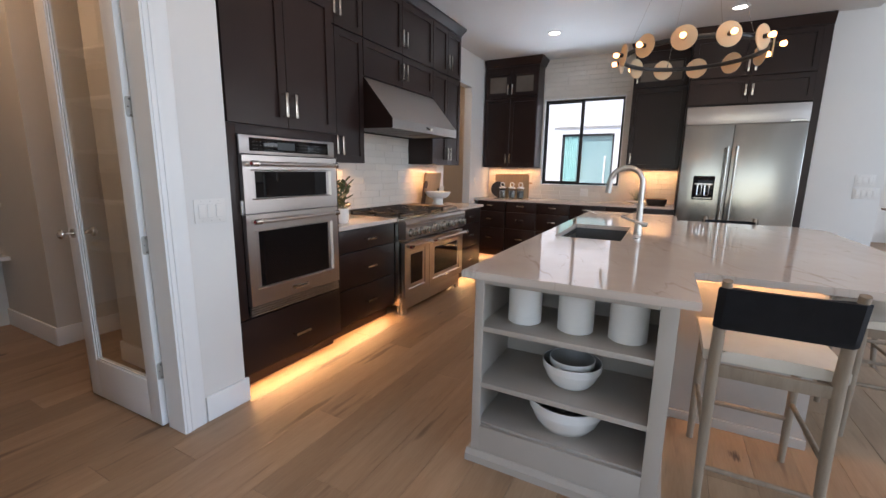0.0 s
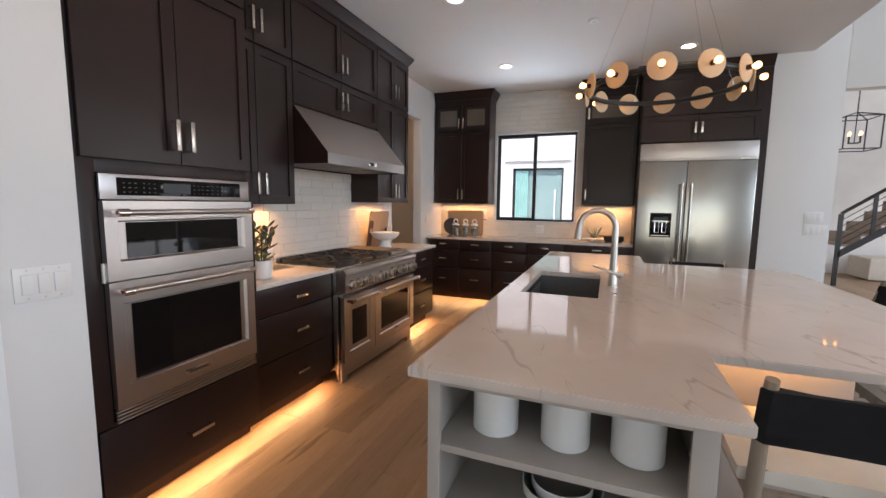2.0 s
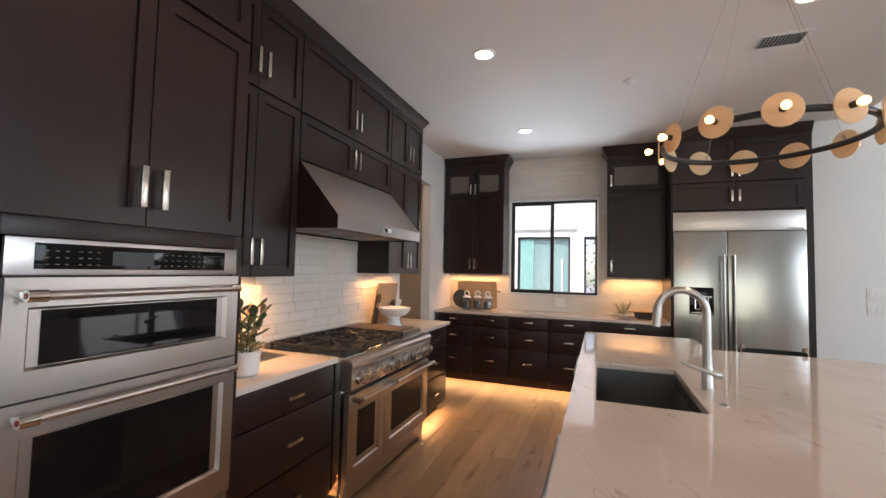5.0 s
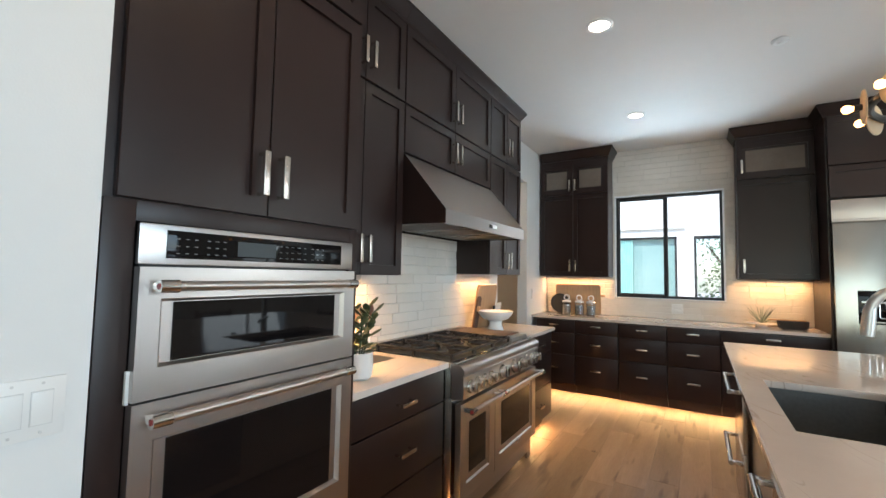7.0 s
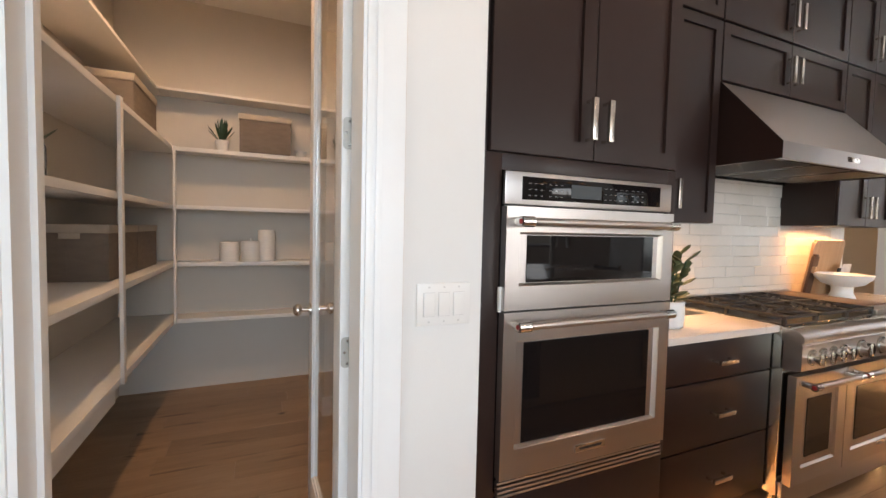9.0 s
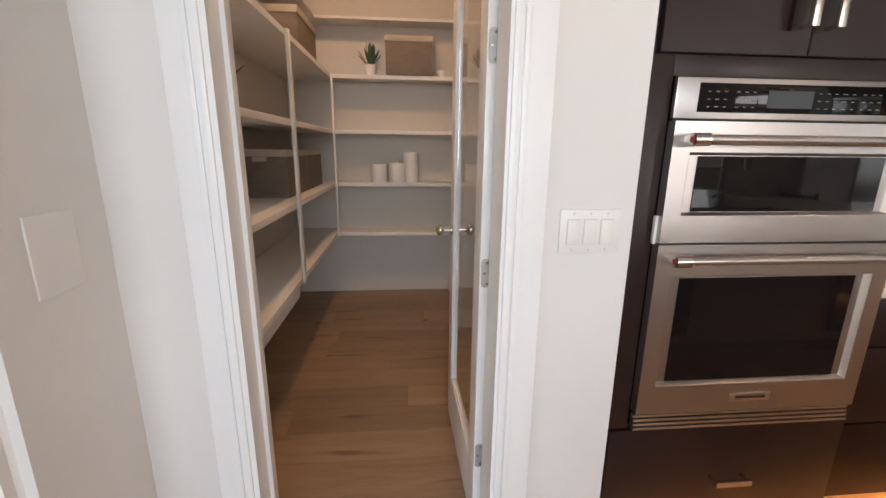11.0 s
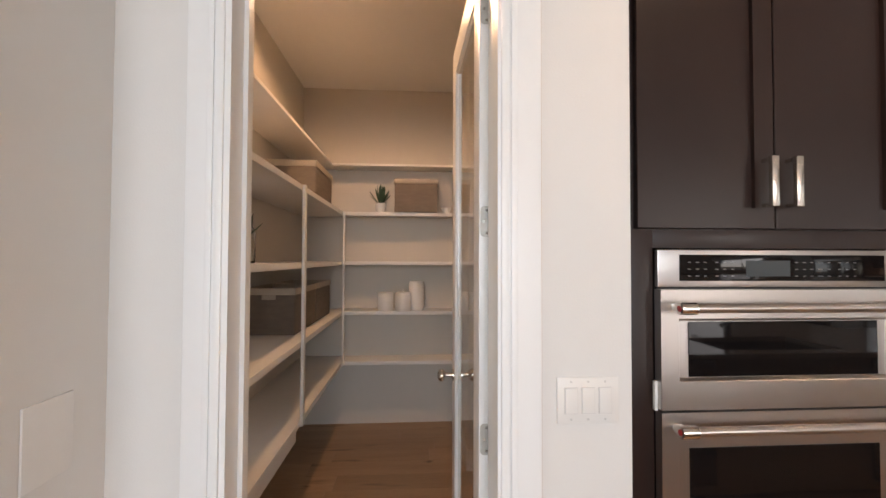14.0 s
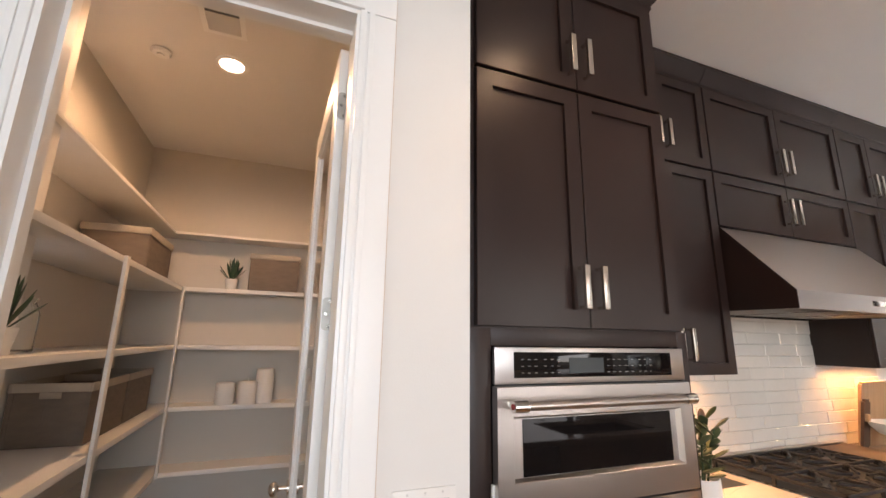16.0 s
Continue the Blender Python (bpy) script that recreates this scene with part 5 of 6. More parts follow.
for x in (-0.188, 0.188):
    part("front_leg", tube([(x, 0.235, 0), (x, 0.23, 0.35), (x * 0.98, 0.225, 0.60)], [0.015, 0.019, 0.021], 12), ASH, st)
    part("back_leg", tube([(x, -0.265, 0), (x, -0.235, 0.35), (x, -0.225, 0.60), (x, -0.245, 0.80), (x, -0.285, 0.955)], [0.015, 0.020, 0.022, 0.020, 0.017], 12), ASH, st)
    part("side_rail", boxes((x - 0.012, x + 0.012, -0.225, 0.225, 0.555, 0.605), bevel=0.004), ASH, st)
    part("side_stretcher", tube([(x, -0.240, 0.30), (x, 0.232, 0.30)], 0.011, 10), ASH, st)
part("front_rail", boxes((-0.18, 0.18, 0.213, 0.237, 0.555, 0.605), bevel=0.004), ASH, st)
part("back_rail", boxes((-0.18, 0.18, -0.237, -0.213, 0.555, 0.605), bevel=0.004), ASH, st)
part("front_stretcher", tube([(-0.188, 0.233, 0.22), (0.188, 0.233, 0.22)], 0.012, 10), ASH, st)
part("back_stretcher", tube([(-0.188, -0.252, 0.165), (0.188, -0.252, 0.165)], 0.011, 10), ASH, st)
b = boxes((-0.225, 0.225, -0.20, 0.245, 0.607, 0.668))
bmesh.ops.subdivide_edges(b, edges=list(b.edges), cuts=5, use_grid_fill=True)
for v in b.verts:
    u = 1 - (abs(v.co.x) / 0.225) ** 4 * 0.5 - (abs(v.co.y - 0.022) / 0.223) ** 4 * 0.5
    if v.co.z > 0.65:
        v.co.z = 0.640 + 0.030 * u
    k = 0.985 if v.co.z < 0.61 else 1
    v.co.x *= k
part("seat_cushion", b, LINEN, st, "cream linen seat cushion", smooth=60)
# the sling: a band folded round both posts
pts = [(-0.213, -0.262, 0), (-0.19, -0.288, 0), (-0.1, -0.284, 0), (0, -0.282, 0), (0.1, -0.284, 0), (0.19, -0.288, 0), (0.213, -0.262, 0), (0.19, -0.238, 0), (0.1, -0.262, 0), (0, -0.266, 0), (-0.1, -0.262, 0), (-0.19, -0.238, 0)]
bm = bmesh.new()
rings = []
for z in (0.762, 0.768, 0.80, 0.84, 0.88, 0.922, 0.928):
    sh_ = (z - 0.84) * -0.22
    k = 0.992 if z in (0.762, 0.928) else 1.0
    rings.append([bm.verts.new((p[0] * k, p[1] + sh_, z)) for p in pts])
for p, q in zip(rings, rings[1:]):
    for i in range(len(pts)):
        bm.faces.new((p[i], p[(i + 1) % len(pts)], q[(i + 1) % len(pts)], q[i]))
bm.faces.new(rings[0]), bm.faces.new(rings[-1])
bmesh.ops.recalc_face_normals(bm, faces=bm.faces)
part("sling_back", bm, BLKFAB, st, "black woven sling", smooth=50)
for m in (pose(1.345, 3.415, 0, 0, 0, 90), pose(1.345, 4.215, 0, 0, 0, 90), pose(0.72, 4.80, 0, 0, 0, 180)):
    copy_thing(st, m)

# ---- on the island shelves ----
def vessel(profile, seg=36):
    return lathe(profile, seg)


can = thing("canister", pose(-0.338, 2.290, 0.6645), "white ceramic utensil crock on the island shelf", "canister", "white crocks on the island shelf")
part("body", vessel(((0.0, 0.0), (0.070, 0.0), (0.075, 0.004), (0.075, 0.172), (0.077, 0.178), (0.077, 0.190), (0.073, 0.191), (0.070, 0.186), (0.070, 0.012), (0.0, 0.010))), CERAM, can)
for x in (-0.112, 0.098):
    copy_thing(can, pose(x, 2.290, 0.6645))


def bowl(x, y, z, r, h, label, inner=GREYIN):
    ob = thing("bowl", pose(x, y, z), label, "bowl", "white bowls on the island shelves")
    part("body", vessel(((0.0, 0.0), (r * 0.42, 0.0), (r * 0.45, 0.008), (r * 0.66, h * 0.13), (r * 0.83, h * 0.36), (r * 0.935, h * 0.64), (r * 0.95, h * 0.70), (r * 0.985, h * 0.72), (r, h * 0.98), (r * 0.985, h), (r * 0.965, h * 0.985))), CERAMG, ob)
    part("inside", vessel(((r * 0.964, h * 0.984), (r * 0.92, h * 0.66), (r * 0.80, h * 0.38), (r * 0.60, h * 0.18), (r * 0.35, h * 0.10), (0.0, h * 0.09))), inner, ob, "grey glazed inside")
    return ob


bowl(-0.115, 2.305, 0.3965, 0.128, 0.12, "white ceramic bowl with a grey glazed inside")
bowl(-0.115, 2.305, 0.430, 0.098, 0.100, "smaller bowl nested in a larger white bowl")
bowl(-0.125, 2.300, 0.1875, 0.168, 0.152, "large white ceramic mixing bowl with a grey inside")

# ---- on the oven wall counters ----
def leaf(bm, base, tip, width, thick=0.3, up=(0, 0, 1)):
    base, tip = Vector(base), Vector(tip)
    d = tip - base
    side = d.cross(Vector(up))
    if side.length < 1e-4:
        side = Vector((1, 0, 0))
    side.normalize()
    nrm = side.cross(d).normalized()
    secs = []
    for f, w in ((0.0, 0.45), (0.35, 0.85), (0.65, 1.0), (0.88, 0.6)):
        c = base + d * f
        secs.append([bm.verts.new(c + side * width * w * 0.5 * a + nrm * width * thick * w * 0.5 * b_) for a, b_ in ((-1, 0), (0, 1), (1, 0), (0, -1))])
    t = bm.verts.new(tip)
    for p, q in zip(secs, secs[1:]):
        for i in range(4):
            bm.faces.new((p[i], p[(i + 1) % 4], q[(i + 1) % 4], q[i]))
    for i in range(4):
        bm.faces.new((secs[-1][i], secs[-1][(i + 1) % 4], t))
    bm.faces.new(secs[0])


rnd = random.Random(5)
pp = thing("potted_succulent", pose(-2.075, 3.01, 0.9155), "green succulent in a white ceramic pot on the counter", "plant")
part("pot", vessel(((0.0, 0.0), (0.050, 0.0), (0.062, 0.010), (0.067, 0.05), (0.064, 0.118), (0.061, 0.120), (0.057, 0.113), (0.057, 0.098), (0.0, 0.098))), CERAM, pp)
for k in range(5):
    a0 = k * 1.3 + 0.4
    lean = 0.02 + 0.035 * rnd.random()
    hgt = 0.12 + 0.11 * rnd.random()
    s0 = Vector((0.02 * math.cos(a0), 0.02 * math.sin(a0), 0.098))
    s1 = s0 + Vector((lean * math.cos(a0), lean * math.sin(a0), hgt))
    part("stem", rods((tuple(s0), tuple(s1), 0.004), seg=6), LEAFD, pp)
    nl = 9
    for i in range(nl):
        b = bmesh.new()
        f = 0.12 + 0.88 * i / (nl - 1)
        p = s0.lerp(s1, f)
        a = i * 2.4 + k
        ln = 0.080 * (1.0 - 0.30 * f)
        leaf(b, p, p + Vector((ln * math.cos(a), ln * math.sin(a), ln * (0.30 + 0.6 * f))), 0.036, 0.4)
        part("leaf", b, LEAF, pp, smooth=60)
cr = thing("utensil_crock", pose(-2.40, 3.36, 0.9155), "white crock holding wooden spoons", "crock")
part("crock", vessel(((0.0, 0.0), (0.058, 0.0), (0.062, 0.006), (0.062, 0.155), (0.058, 0.156), (0.056, 0.15), (0.056, 0.012), (0.0, 0.010))), CERAM, cr)
for dx, dy, h_, m_ in ((0.02, -0.03, 0.31, WOODL), (0.03, 0.035, 0.30, WOODD), (-0.025, 0.01, 0.28, WOODL)):
    b = rods(((dx * 0.3, dy * 0.3, 0.014), (dx * 1.25, dy * 1.25, h_ - 0.06), 0.006), seg=10)
    bmesh.ops.create_uvsphere(b, u_segments=14, v_segments=10, radius=0.03, matrix=Matrix.Translation((dx * 1.35, dy * 1.35, h_ - 0.03)) @ Matrix.Diagonal((0.3, 0.85, 1.3, 1)))
    part("spoon", b, m_, cr, "wooden spoon")
single("tray", slab([(-2.50, 3.24), (-2.22, 3.24), (-2.22, 3.48), (-2.50, 3.48)], 0.9152, 0.9154, 0), CHARC, "thin dark slate tray on the counter", "tray")


def board(name, m, w, h, t, label, mt=WOODL, hole=False):
    ob = thing(name, m, label, "cutting board")
    b = boxes((-w / 2, w / 2, 0, t, 0, h))
    bmesh.ops.bevel(b, geom=[e for e in b.edges if abs(e.verts[0].co.y - e.verts[1].co.y) > t * 0.9], offset=0.015, segments=4, affect="EDGES")
    part("panel", b, mt, ob)
    return ob


bd1 = board("cutting_board", pose(-2.46, 5.10, 0.9155, 8, 0, 90), 0.40, 0.40, 0.018, "light wooden cutting board leaning on the tiled wall")
bd2 = board("cutting_board", pose(-2.43, 4.885, 0.9155, 9, 0, 90), 0.07, 0.30, 0.016, "narrow dark wooden board leaning on another board", WOODD)
part("strap", boxes((-0.03, -0.01, -0.022, 0.0, 0.17, 0.215), bevel=0.003), WOODL, bd2, "tan leather strap")
cb = thing("card_frame", pose(-2.40, 5.22, 0.9155, 10, 0, 90), "small printed recipe card on a dark stand", "card")
part("stand", boxes((-0.07, 0.07, 0.004, 0.016, 0.0, 0.20), bevel=0.002), CHARC, cb)
part("card", boxes((-0.045, 0.075, 0.0, 0.0035, 0.06, 0.23)), PAPER, cb)
part("text_bar", boxes((-0.03, 0.055, -0.0008, -0.0001, 0.155, 0.160)), CHARC, cb)
part("text_bar", boxes((-0.03, 0.035, -0.0008, -0.0001, 0.140, 0.144)), CHARC, cb)
ped = thing("pedestal_bowl", pose(-2.27, 4.96, 0.9155), "white footed ceramic bowl on the counter", "bowl")
part("foot", vessel(((0.0, 0.0), (0.074, 0.0), (0.076, 0.006), (0.058, 0.045), (0.056, 0.070), (0.062, 0.088), (0.0, 0.088))), CERAM, ped)
part("dish", vessel(((0.0, 0.089), (0.064, 0.089), (0.112, 0.106), (0.148, 0.146), (0.156, 0.172), (0.151, 0.173), (0.106, 0.124), (0.0, 0.106))), CERAM, ped)

# ---- on the window counter ----
bb = board("serving_board", pose(-2.10, 7.235, 0.9155, 7, 0, 0), 0.58, 0.39, 0.018, "wide wooden serving board leaning on the tiles")
part("handle", boxes((0.29, 0.345, 0.002, 0.016, 0.235, 0.262), bevel=0.005), WOODL, bb)
rb = thing("round_board", pose(-2.325, 7.205, 0.9155, 7, 0, 0), "round black slate board leaning on the wooden board", "cutting board")
b = lathe(((0.0, -0.006), (0.130, -0.006), (0.132, 0.0), (0.130, 0.006), (0.0, 0.006)), 36)
bmesh.ops.transform(b, matrix=Matrix.Translation((0, 0, 0.132)) @ Matrix.Rotation(radians(90), 4, "X"), verts=b.verts)
part("disc", b, CHARC, rb)
jr = thing("glass_canister", pose(-2.205, 7.06, 0.9155), "glass canister with a white lid and ring handle", "canister", "glass canisters under the window cabinet")
part("jar", vessel(((0.0, 0.0), (0.050, 0.0), (0.054, 0.006), (0.054, 0.150), (0.050, 0.156), (0.047, 0.156), (0.050, 0.148), (0.050, 0.008), (0.0, 0.006))), JARGLASS, jr)
part("contents", vessel(((0.0, 0.0075), (0.0485, 0.0085), (0.0485, 0.115), (0.03, 0.120), (0.0, 0.118))), JARFILL, jr, "grey dry contents")
part("lid", vessel(((0.0, 0.157), (0.055, 0.157), (0.056, 0.162), (0.056, 0.172), (0.050, 0.178), (0.0, 0.180))), CERAM, jr)
b = tube([(0.033 * math.cos(2 * math.pi * i / 24), 0, 0.216 + 0.033 * math.sin(2 * math.pi * i / 24)) for i in range(24)], 0.0075, 8, True)
part("ring_handle", b, CERAM, jr, "white ring handle")
for x in (-2.045, -1.90):
    copy_thing(jr, pose(x, 7.06, 0.9155))
pl = thing("footed_plate", pose(-0.17, 7.06, 0.9155), "pale plate holding a silvery air plant", "plate")
part("plate", vessel(((0.0, 0.0), (0.05, 0.0), (0.045, 0.016), (0.15, 0.030), (0.152, 0.035), (0.145, 0.036), (0.0, 0.024))), CERAM, pl)
b = bmesh.new()
for i in range(64):
    a = i * 2.4
    r1 = 0.07 + 0.12 * rnd.random()
    z1 = 0.04 + 0.17 * rnd.random()
    leaf(b, (0.01 * math.cos(a), 0.01 * math.sin(a), 0.03), (r1 * math.cos(a), r1 * math.sin(a), z1), 0.007, 0.3)
tagged(single("air_plant", b, AIRP, "silvery air plant with thin arching leaves", "plant", pose(-0.17, 7.06, 0.925)))
ck = thing("oval_dish", pose(0.075, 7.00, 0.9155), "charcoal stoneware dish on the counter", "dish")
b = vessel(((0.0, 0.0), (0.09, 0.0), (0.108, 0.02), (0.112, 0.075), (0.108, 0.080), (0.100, 0.076), (0.095, 0.02), (0.0, 0.014)))
bmesh.ops.scale(b, vec=(1.15, 0.8, 1), verts=b.verts)
part("dish", b, CHARC, ck)
part("board_lid", boxes((-0.20, 0.10, -0.05, 0.05, 0.0805, 0.090), bevel=0.003), WOODL, ck, "thin wooden board across it")

# ---- on the pantry shelves ----
def jar(x, y, z, r, h, knob):
    ob = thing("pantry_jar", pose(x, y, z), "white ceramic pantry jar with a lid", "jar", "white jars in the pantry")
    part("body", vessel(((0.0, 0.0), (r * 0.95, 0.0), (r, 0.006), (r, h * 0.86), (r * 0.97, h * 0.88), (0.0, h * 0.88))), CERAM, ob)
    part("lid", vessel(((0.0, h * 0.882), (r * 0.99, h * 0.882), (r * 0.99, h * 0.93), (r * 0.90, h * 0.985), (0.0, h))), CERAM, ob)
    if knob:
        part("loop", tube([(0.02 * math.cos(math.pi * i / 10), 0, h - 0.004 + 0.022 * math.sin(math.pi * i / 10)) for i in range(11)], 0.0045, 8), CERAM, ob)
    return ob


jar(-4.47, 1.097, 1.0375, 0.068, 0.155, False)
jar(-4.425, 1.252, 1.0375, 0.068, 0.165, True)
jar(-4.49, 1.367, 1.0375, 0.065, 0.255, False)


def aloe(x, y, z, r, h, n, label, pot, seed):
    q = random.Random(seed)
    ob = thing("potted_aloe", pose(x, y, z), label, "plant")
    part("pot", vessel(((0.0, 0.0), (pot * 0.75, 0.0), (pot, pot * 1.7), (pot * 0.93, pot * 1.72), (pot * 0.9, pot * 1.55), (0.0, pot * 1.5))), CERAM, ob)
    for i in range(n):
        a = i * 2.4 + q.random() * 0.5
        f = i / n
        b = bmesh.new()
        rr = r * (0.25 + 0.75 * f) * (0.85 + 0.3 * q.random())
        leaf(b, (0.012 * math.cos(a), 0.012 * math.sin(a), pot * 1.5), (rr * math.cos(a), rr * math.sin(a), pot * 1.5 + h * (1.0 - 0.55 * f)), 0.022, 0.35)
        part("leaf", b, LEAFD, ob, smooth=60)


aloe(-4.48, 1.047, 1.893, 0.115, 0.185, 22, "small dark green aloe in a white pot", 0.05, 3)
aloe(-2.55, 0.610, 1.466, 0.11, 0.19, 22, "dark green spiky plant in a white pot", 0.05, 4)
vz = thing("glass_vase", pose(-2.85, 0.53, 1.466), "clear glass bottle vase on a pantry shelf", "vase")
part("bottle", vessel(((0.0, 0.0), (0.046, 0.0), (0.050, 0.006), (0.050, 0.14), (0.040, 0.17), (0.034, 0.18), (0.038, 0.20), (0.035, 0.20), (0.031, 0.18), (0.046, 0.14), (0.046, 0.01), (0.0, 0.006))), JARGLASS, vz)
single("small_bowl", vessel(((0.0, 0.0), (0.025, 0.0), (0.045, 0.05), (0.043, 0.052), (0.022, 0.006), (0.0, 0.005))), CERAM, "small white bowl on the pantry shelf", "bowl", pose(-4.46, 1.63, 1.893))

# ---- switches, vents, detectors ----
def switch_plate(m, n, label, w=None):
    w = w or 0.046 * n + 0.028
    ob = thing("switch_plate", m, label, "light switch")
    part("plate", boxes((-w / 2, w / 2, -0.006, -0.0005, -0.060, 0.060), bevel=0.0025), PLATE, ob)
    for i in range(n):
        cx = (i - (n - 1) / 2) * 0.046
        # thin grey plate gives the shaded gap round the rocker
        part("rocker_gap_shade", boxes((cx - 0.0178, cx + 0.0178, -0.0064, -0.0058, -0.0345, 0.0345)), SWGREY, ob)
        part("rocker", boxes((cx - 0.0165, cx + 0.0165, -0.0095, -0.006, -0.033, 0.033), bevel=0.0015), PLATE, ob)
        for sz in (-0.049, 0.049):
            part("screw", rods(((cx, -0.0075, sz), (cx, -0.006, sz), 0.003), seg=8), SWGREY, ob)
    return ob


switch_plate(pose(-1.865, 1.808, 1.118, 0, 0, 90), 3, "white triple rocker switch plate on the wall")
ob = thing("blank_plate", pose(-1.70, 0.60, 1.115, 0, 0, 180), "blank white cover plate on the wall", "cover plate")
part("plate", boxes((-0.06, 0.06, -0.006, -0.0005, -0.083, 0.083), bevel=0.002), PLATE, ob)
switch_plate(pose(2.06, 6.65, 1.305, 0, 0, 0), 3, "white rocker switch plate above another")
switch_plate(pose(2.085, 6.65, 1.165, 0, 0, 0), 4, "white four gang rocker switch plate")
switch_plate(pose(-2.55, 6.70, 1.18, 0, 0, 90), 1, "single white switch plate by the hall opening")
switch_plate(pose(-0.95, 7.302, 1.04, 0, 90, 0), 2, "white outlet plate on the tiled wall")


def vent(x, y, z, w, d, label):
    ob = thing("ceiling_vent", pose(x, y, z), label, "vent")
    part("frame", boxes((-w / 2, w / 2, -d / 2, -d / 2 + 0.025, -0.008, -0.0005), (-w / 2, w / 2, d / 2 - 0.025, d / 2, -0.008, -0.0005), (-w / 2, -w / 2 + 0.025, -d / 2 + 0.025, d / 2 - 0.025, -0.008, -0.0005), (w / 2 - 0.025, w / 2, -d / 2 + 0.025, d / 2 - 0.025, -0.008, -0.0005)), TRIM, ob)
    # dark sheet stands for the unlit depth behind the slats
    part("backing", boxes((-w / 2 + 0.02, w / 2 - 0.02, -d / 2 + 0.02, d / 2 - 0.02, -0.002, -0.0008)), SINKM, ob, "dark sheet for the shaded depth behind the slats")
    n = int((w - 0.06) / 0.022)
    for i in range(n):
        x0 = -w / 2 + 0.035 + i * 0.022
        b = boxes((-0.001, 0.001, -d / 2 + 0.026, d / 2 - 0.026, -0.007, 0.007))
        bmesh.ops.transform(b, matrix=Matrix.Translation((x0, 0, -0.007)) @ Matrix.Rotation(radians(40), 4, "Y"), verts=b.verts)
        part("slat", b, TRIM, ob)


vent(0.69, 4.75, H, 0.30, 0.20, "white slatted ceiling vent in the kitchen")
vent(-2.84, 1.045, H, 0.20, 0.20, "white slatted ceiling vent in the pantry")


def detector(x, y, label):
    ob = thing("smoke_detector", pose(x, y, H), label, "smoke detector")
    part("base", lathe(((0.0, -0.004), (0.05, -0.004), (0.052, -0.010), (0.04, -0.020), (0.0, -0.022)), 28), TRIM, ob)
    part("sensor", lathe(((0.0, -0.0225), (0.018, -0.0225), (0.016, -0.030), (0.0, -0.031)), 18), TRIM, ob)


detector(-0.22, 5.09, "round white sprinkler cover on the kitchen ceiling")
detector(-3.21, 0.70, "round white sprinkler cover on the pantry ceiling")

# ---- stair hall ----
ln = thing("lantern_chandelier", pose(3.30, 9.0, 2.26), "black open frame lantern with candle bulbs", "chandelier")
a_, h_ = 0.21, 0.46
cs = ((-a_, -a_), (a_, -a_), (a_, a_), (-a_, a_))
for i, (x, y) in enumerate(cs):
    x2, y2 = cs[(i + 1) % 4]
    part("frame_post", boxes((x - 0.007, x + 0.007, y - 0.007, y + 0.007, 0, h_)), BLACKM, ln)
    for z in (0.0, h_):
        part("frame_bar", rods(((x, y, z), (x2, y2, z), 0.008), seg=6), BLACKM, ln)
    part("roof_bar", rods(((x, y, h_), (0, 0, h_ + 0.08), 0.008), seg=6), BLACKM, ln)
part("stem", rods(((0, 0, h_ + 0.08), (0, 0, 3.24), 0.008), ((0, 0, 0.09), (0, 0, h_ + 0.08), 0.007), seg=8), BLACKM, ln)
part("hub", lathe(((0.0, 0.09), (0.05, 0.09), (0.05, 0.105), (0.0, 0.106)), 16), BLACKM, ln)
for i in range(4):
    c_, s_ = math.cos(math.pi / 2 * i + 0.4) * 0.085, math.sin(math.pi / 2 * i + 0.4) * 0.085
    k = part("candle", rods(((c_, s_, 0.10), (c_, s_, 0.20), 0.011), ((c_, s_, 0.105), (0, 0, 0.10), 0.006), seg=10), BLACKM, ln)
    b = lathe(((0.008, 0.0), (0.018, 0.02), (0.020, 0.032), (0.010, 0.055), (0.0, 0.065)), 12, (c_, s_, 0.20))
    part("bulb", b, BULB, k, "glowing candle bulb")

stair = thing("staircase", pose(3.875, 10.5, 0), "staircase with black stringer, oak treads and rod railing", "staircase")
SL = 0.76
def sl(x, z):
    return z + SL * x


part("stringer", prism(((0.0, 0.0), (0.05, 0.0), (0.05, 0.1), (0.0, 0.1)), 0, 0.01), BLACKM, stair)
b = bmesh.new()
for z0, z1 in ((0.50, 0.62),):
    v = [b.verts.new((x, y, sl(x, z))) for y in (0.0, 0.05) for x, z in ((0.0, z0), (4.0, z0), (4.0, z1), (0.0, z1))]
    b.faces.new(v[:4]), b.faces.new(v[4:])
    for i in range(4):
        b.faces.new((v[i], v[(i + 1) % 4], v[4 + (i + 1) % 4], v[4 + i]))
bmesh.ops.recalc_face_normals(b, faces=b.faces)
part("outer_stringer", b, BLACKM, stair)
part("newel", boxes((-0.03, 0.03, 0.0, 0.05, 0.0, 1.30)), BLACKM, stair)
for i in range(1, 6):
    x = 0.45 + (i - 1) * 0.75
    part("post", boxes((x - 0.025, x + 0.025, 0.0, 0.04, sl(x, 0.60), sl(x, 1.29))), BLACKM, stair)
part("top_rail", rods(((0, 0.025, 1.31), (4.0, 0.025, sl(4.0, 1.31)), 0.03), seg=8), BLACKM, stair)
for k in range(5):
    z = 0.72 + k * 0.115
    part("rail_rod", rods(((0, 0.025, z), (4.0, 0.025, sl(4.0, z)), 0.007), seg=6), BLACKM, stair)
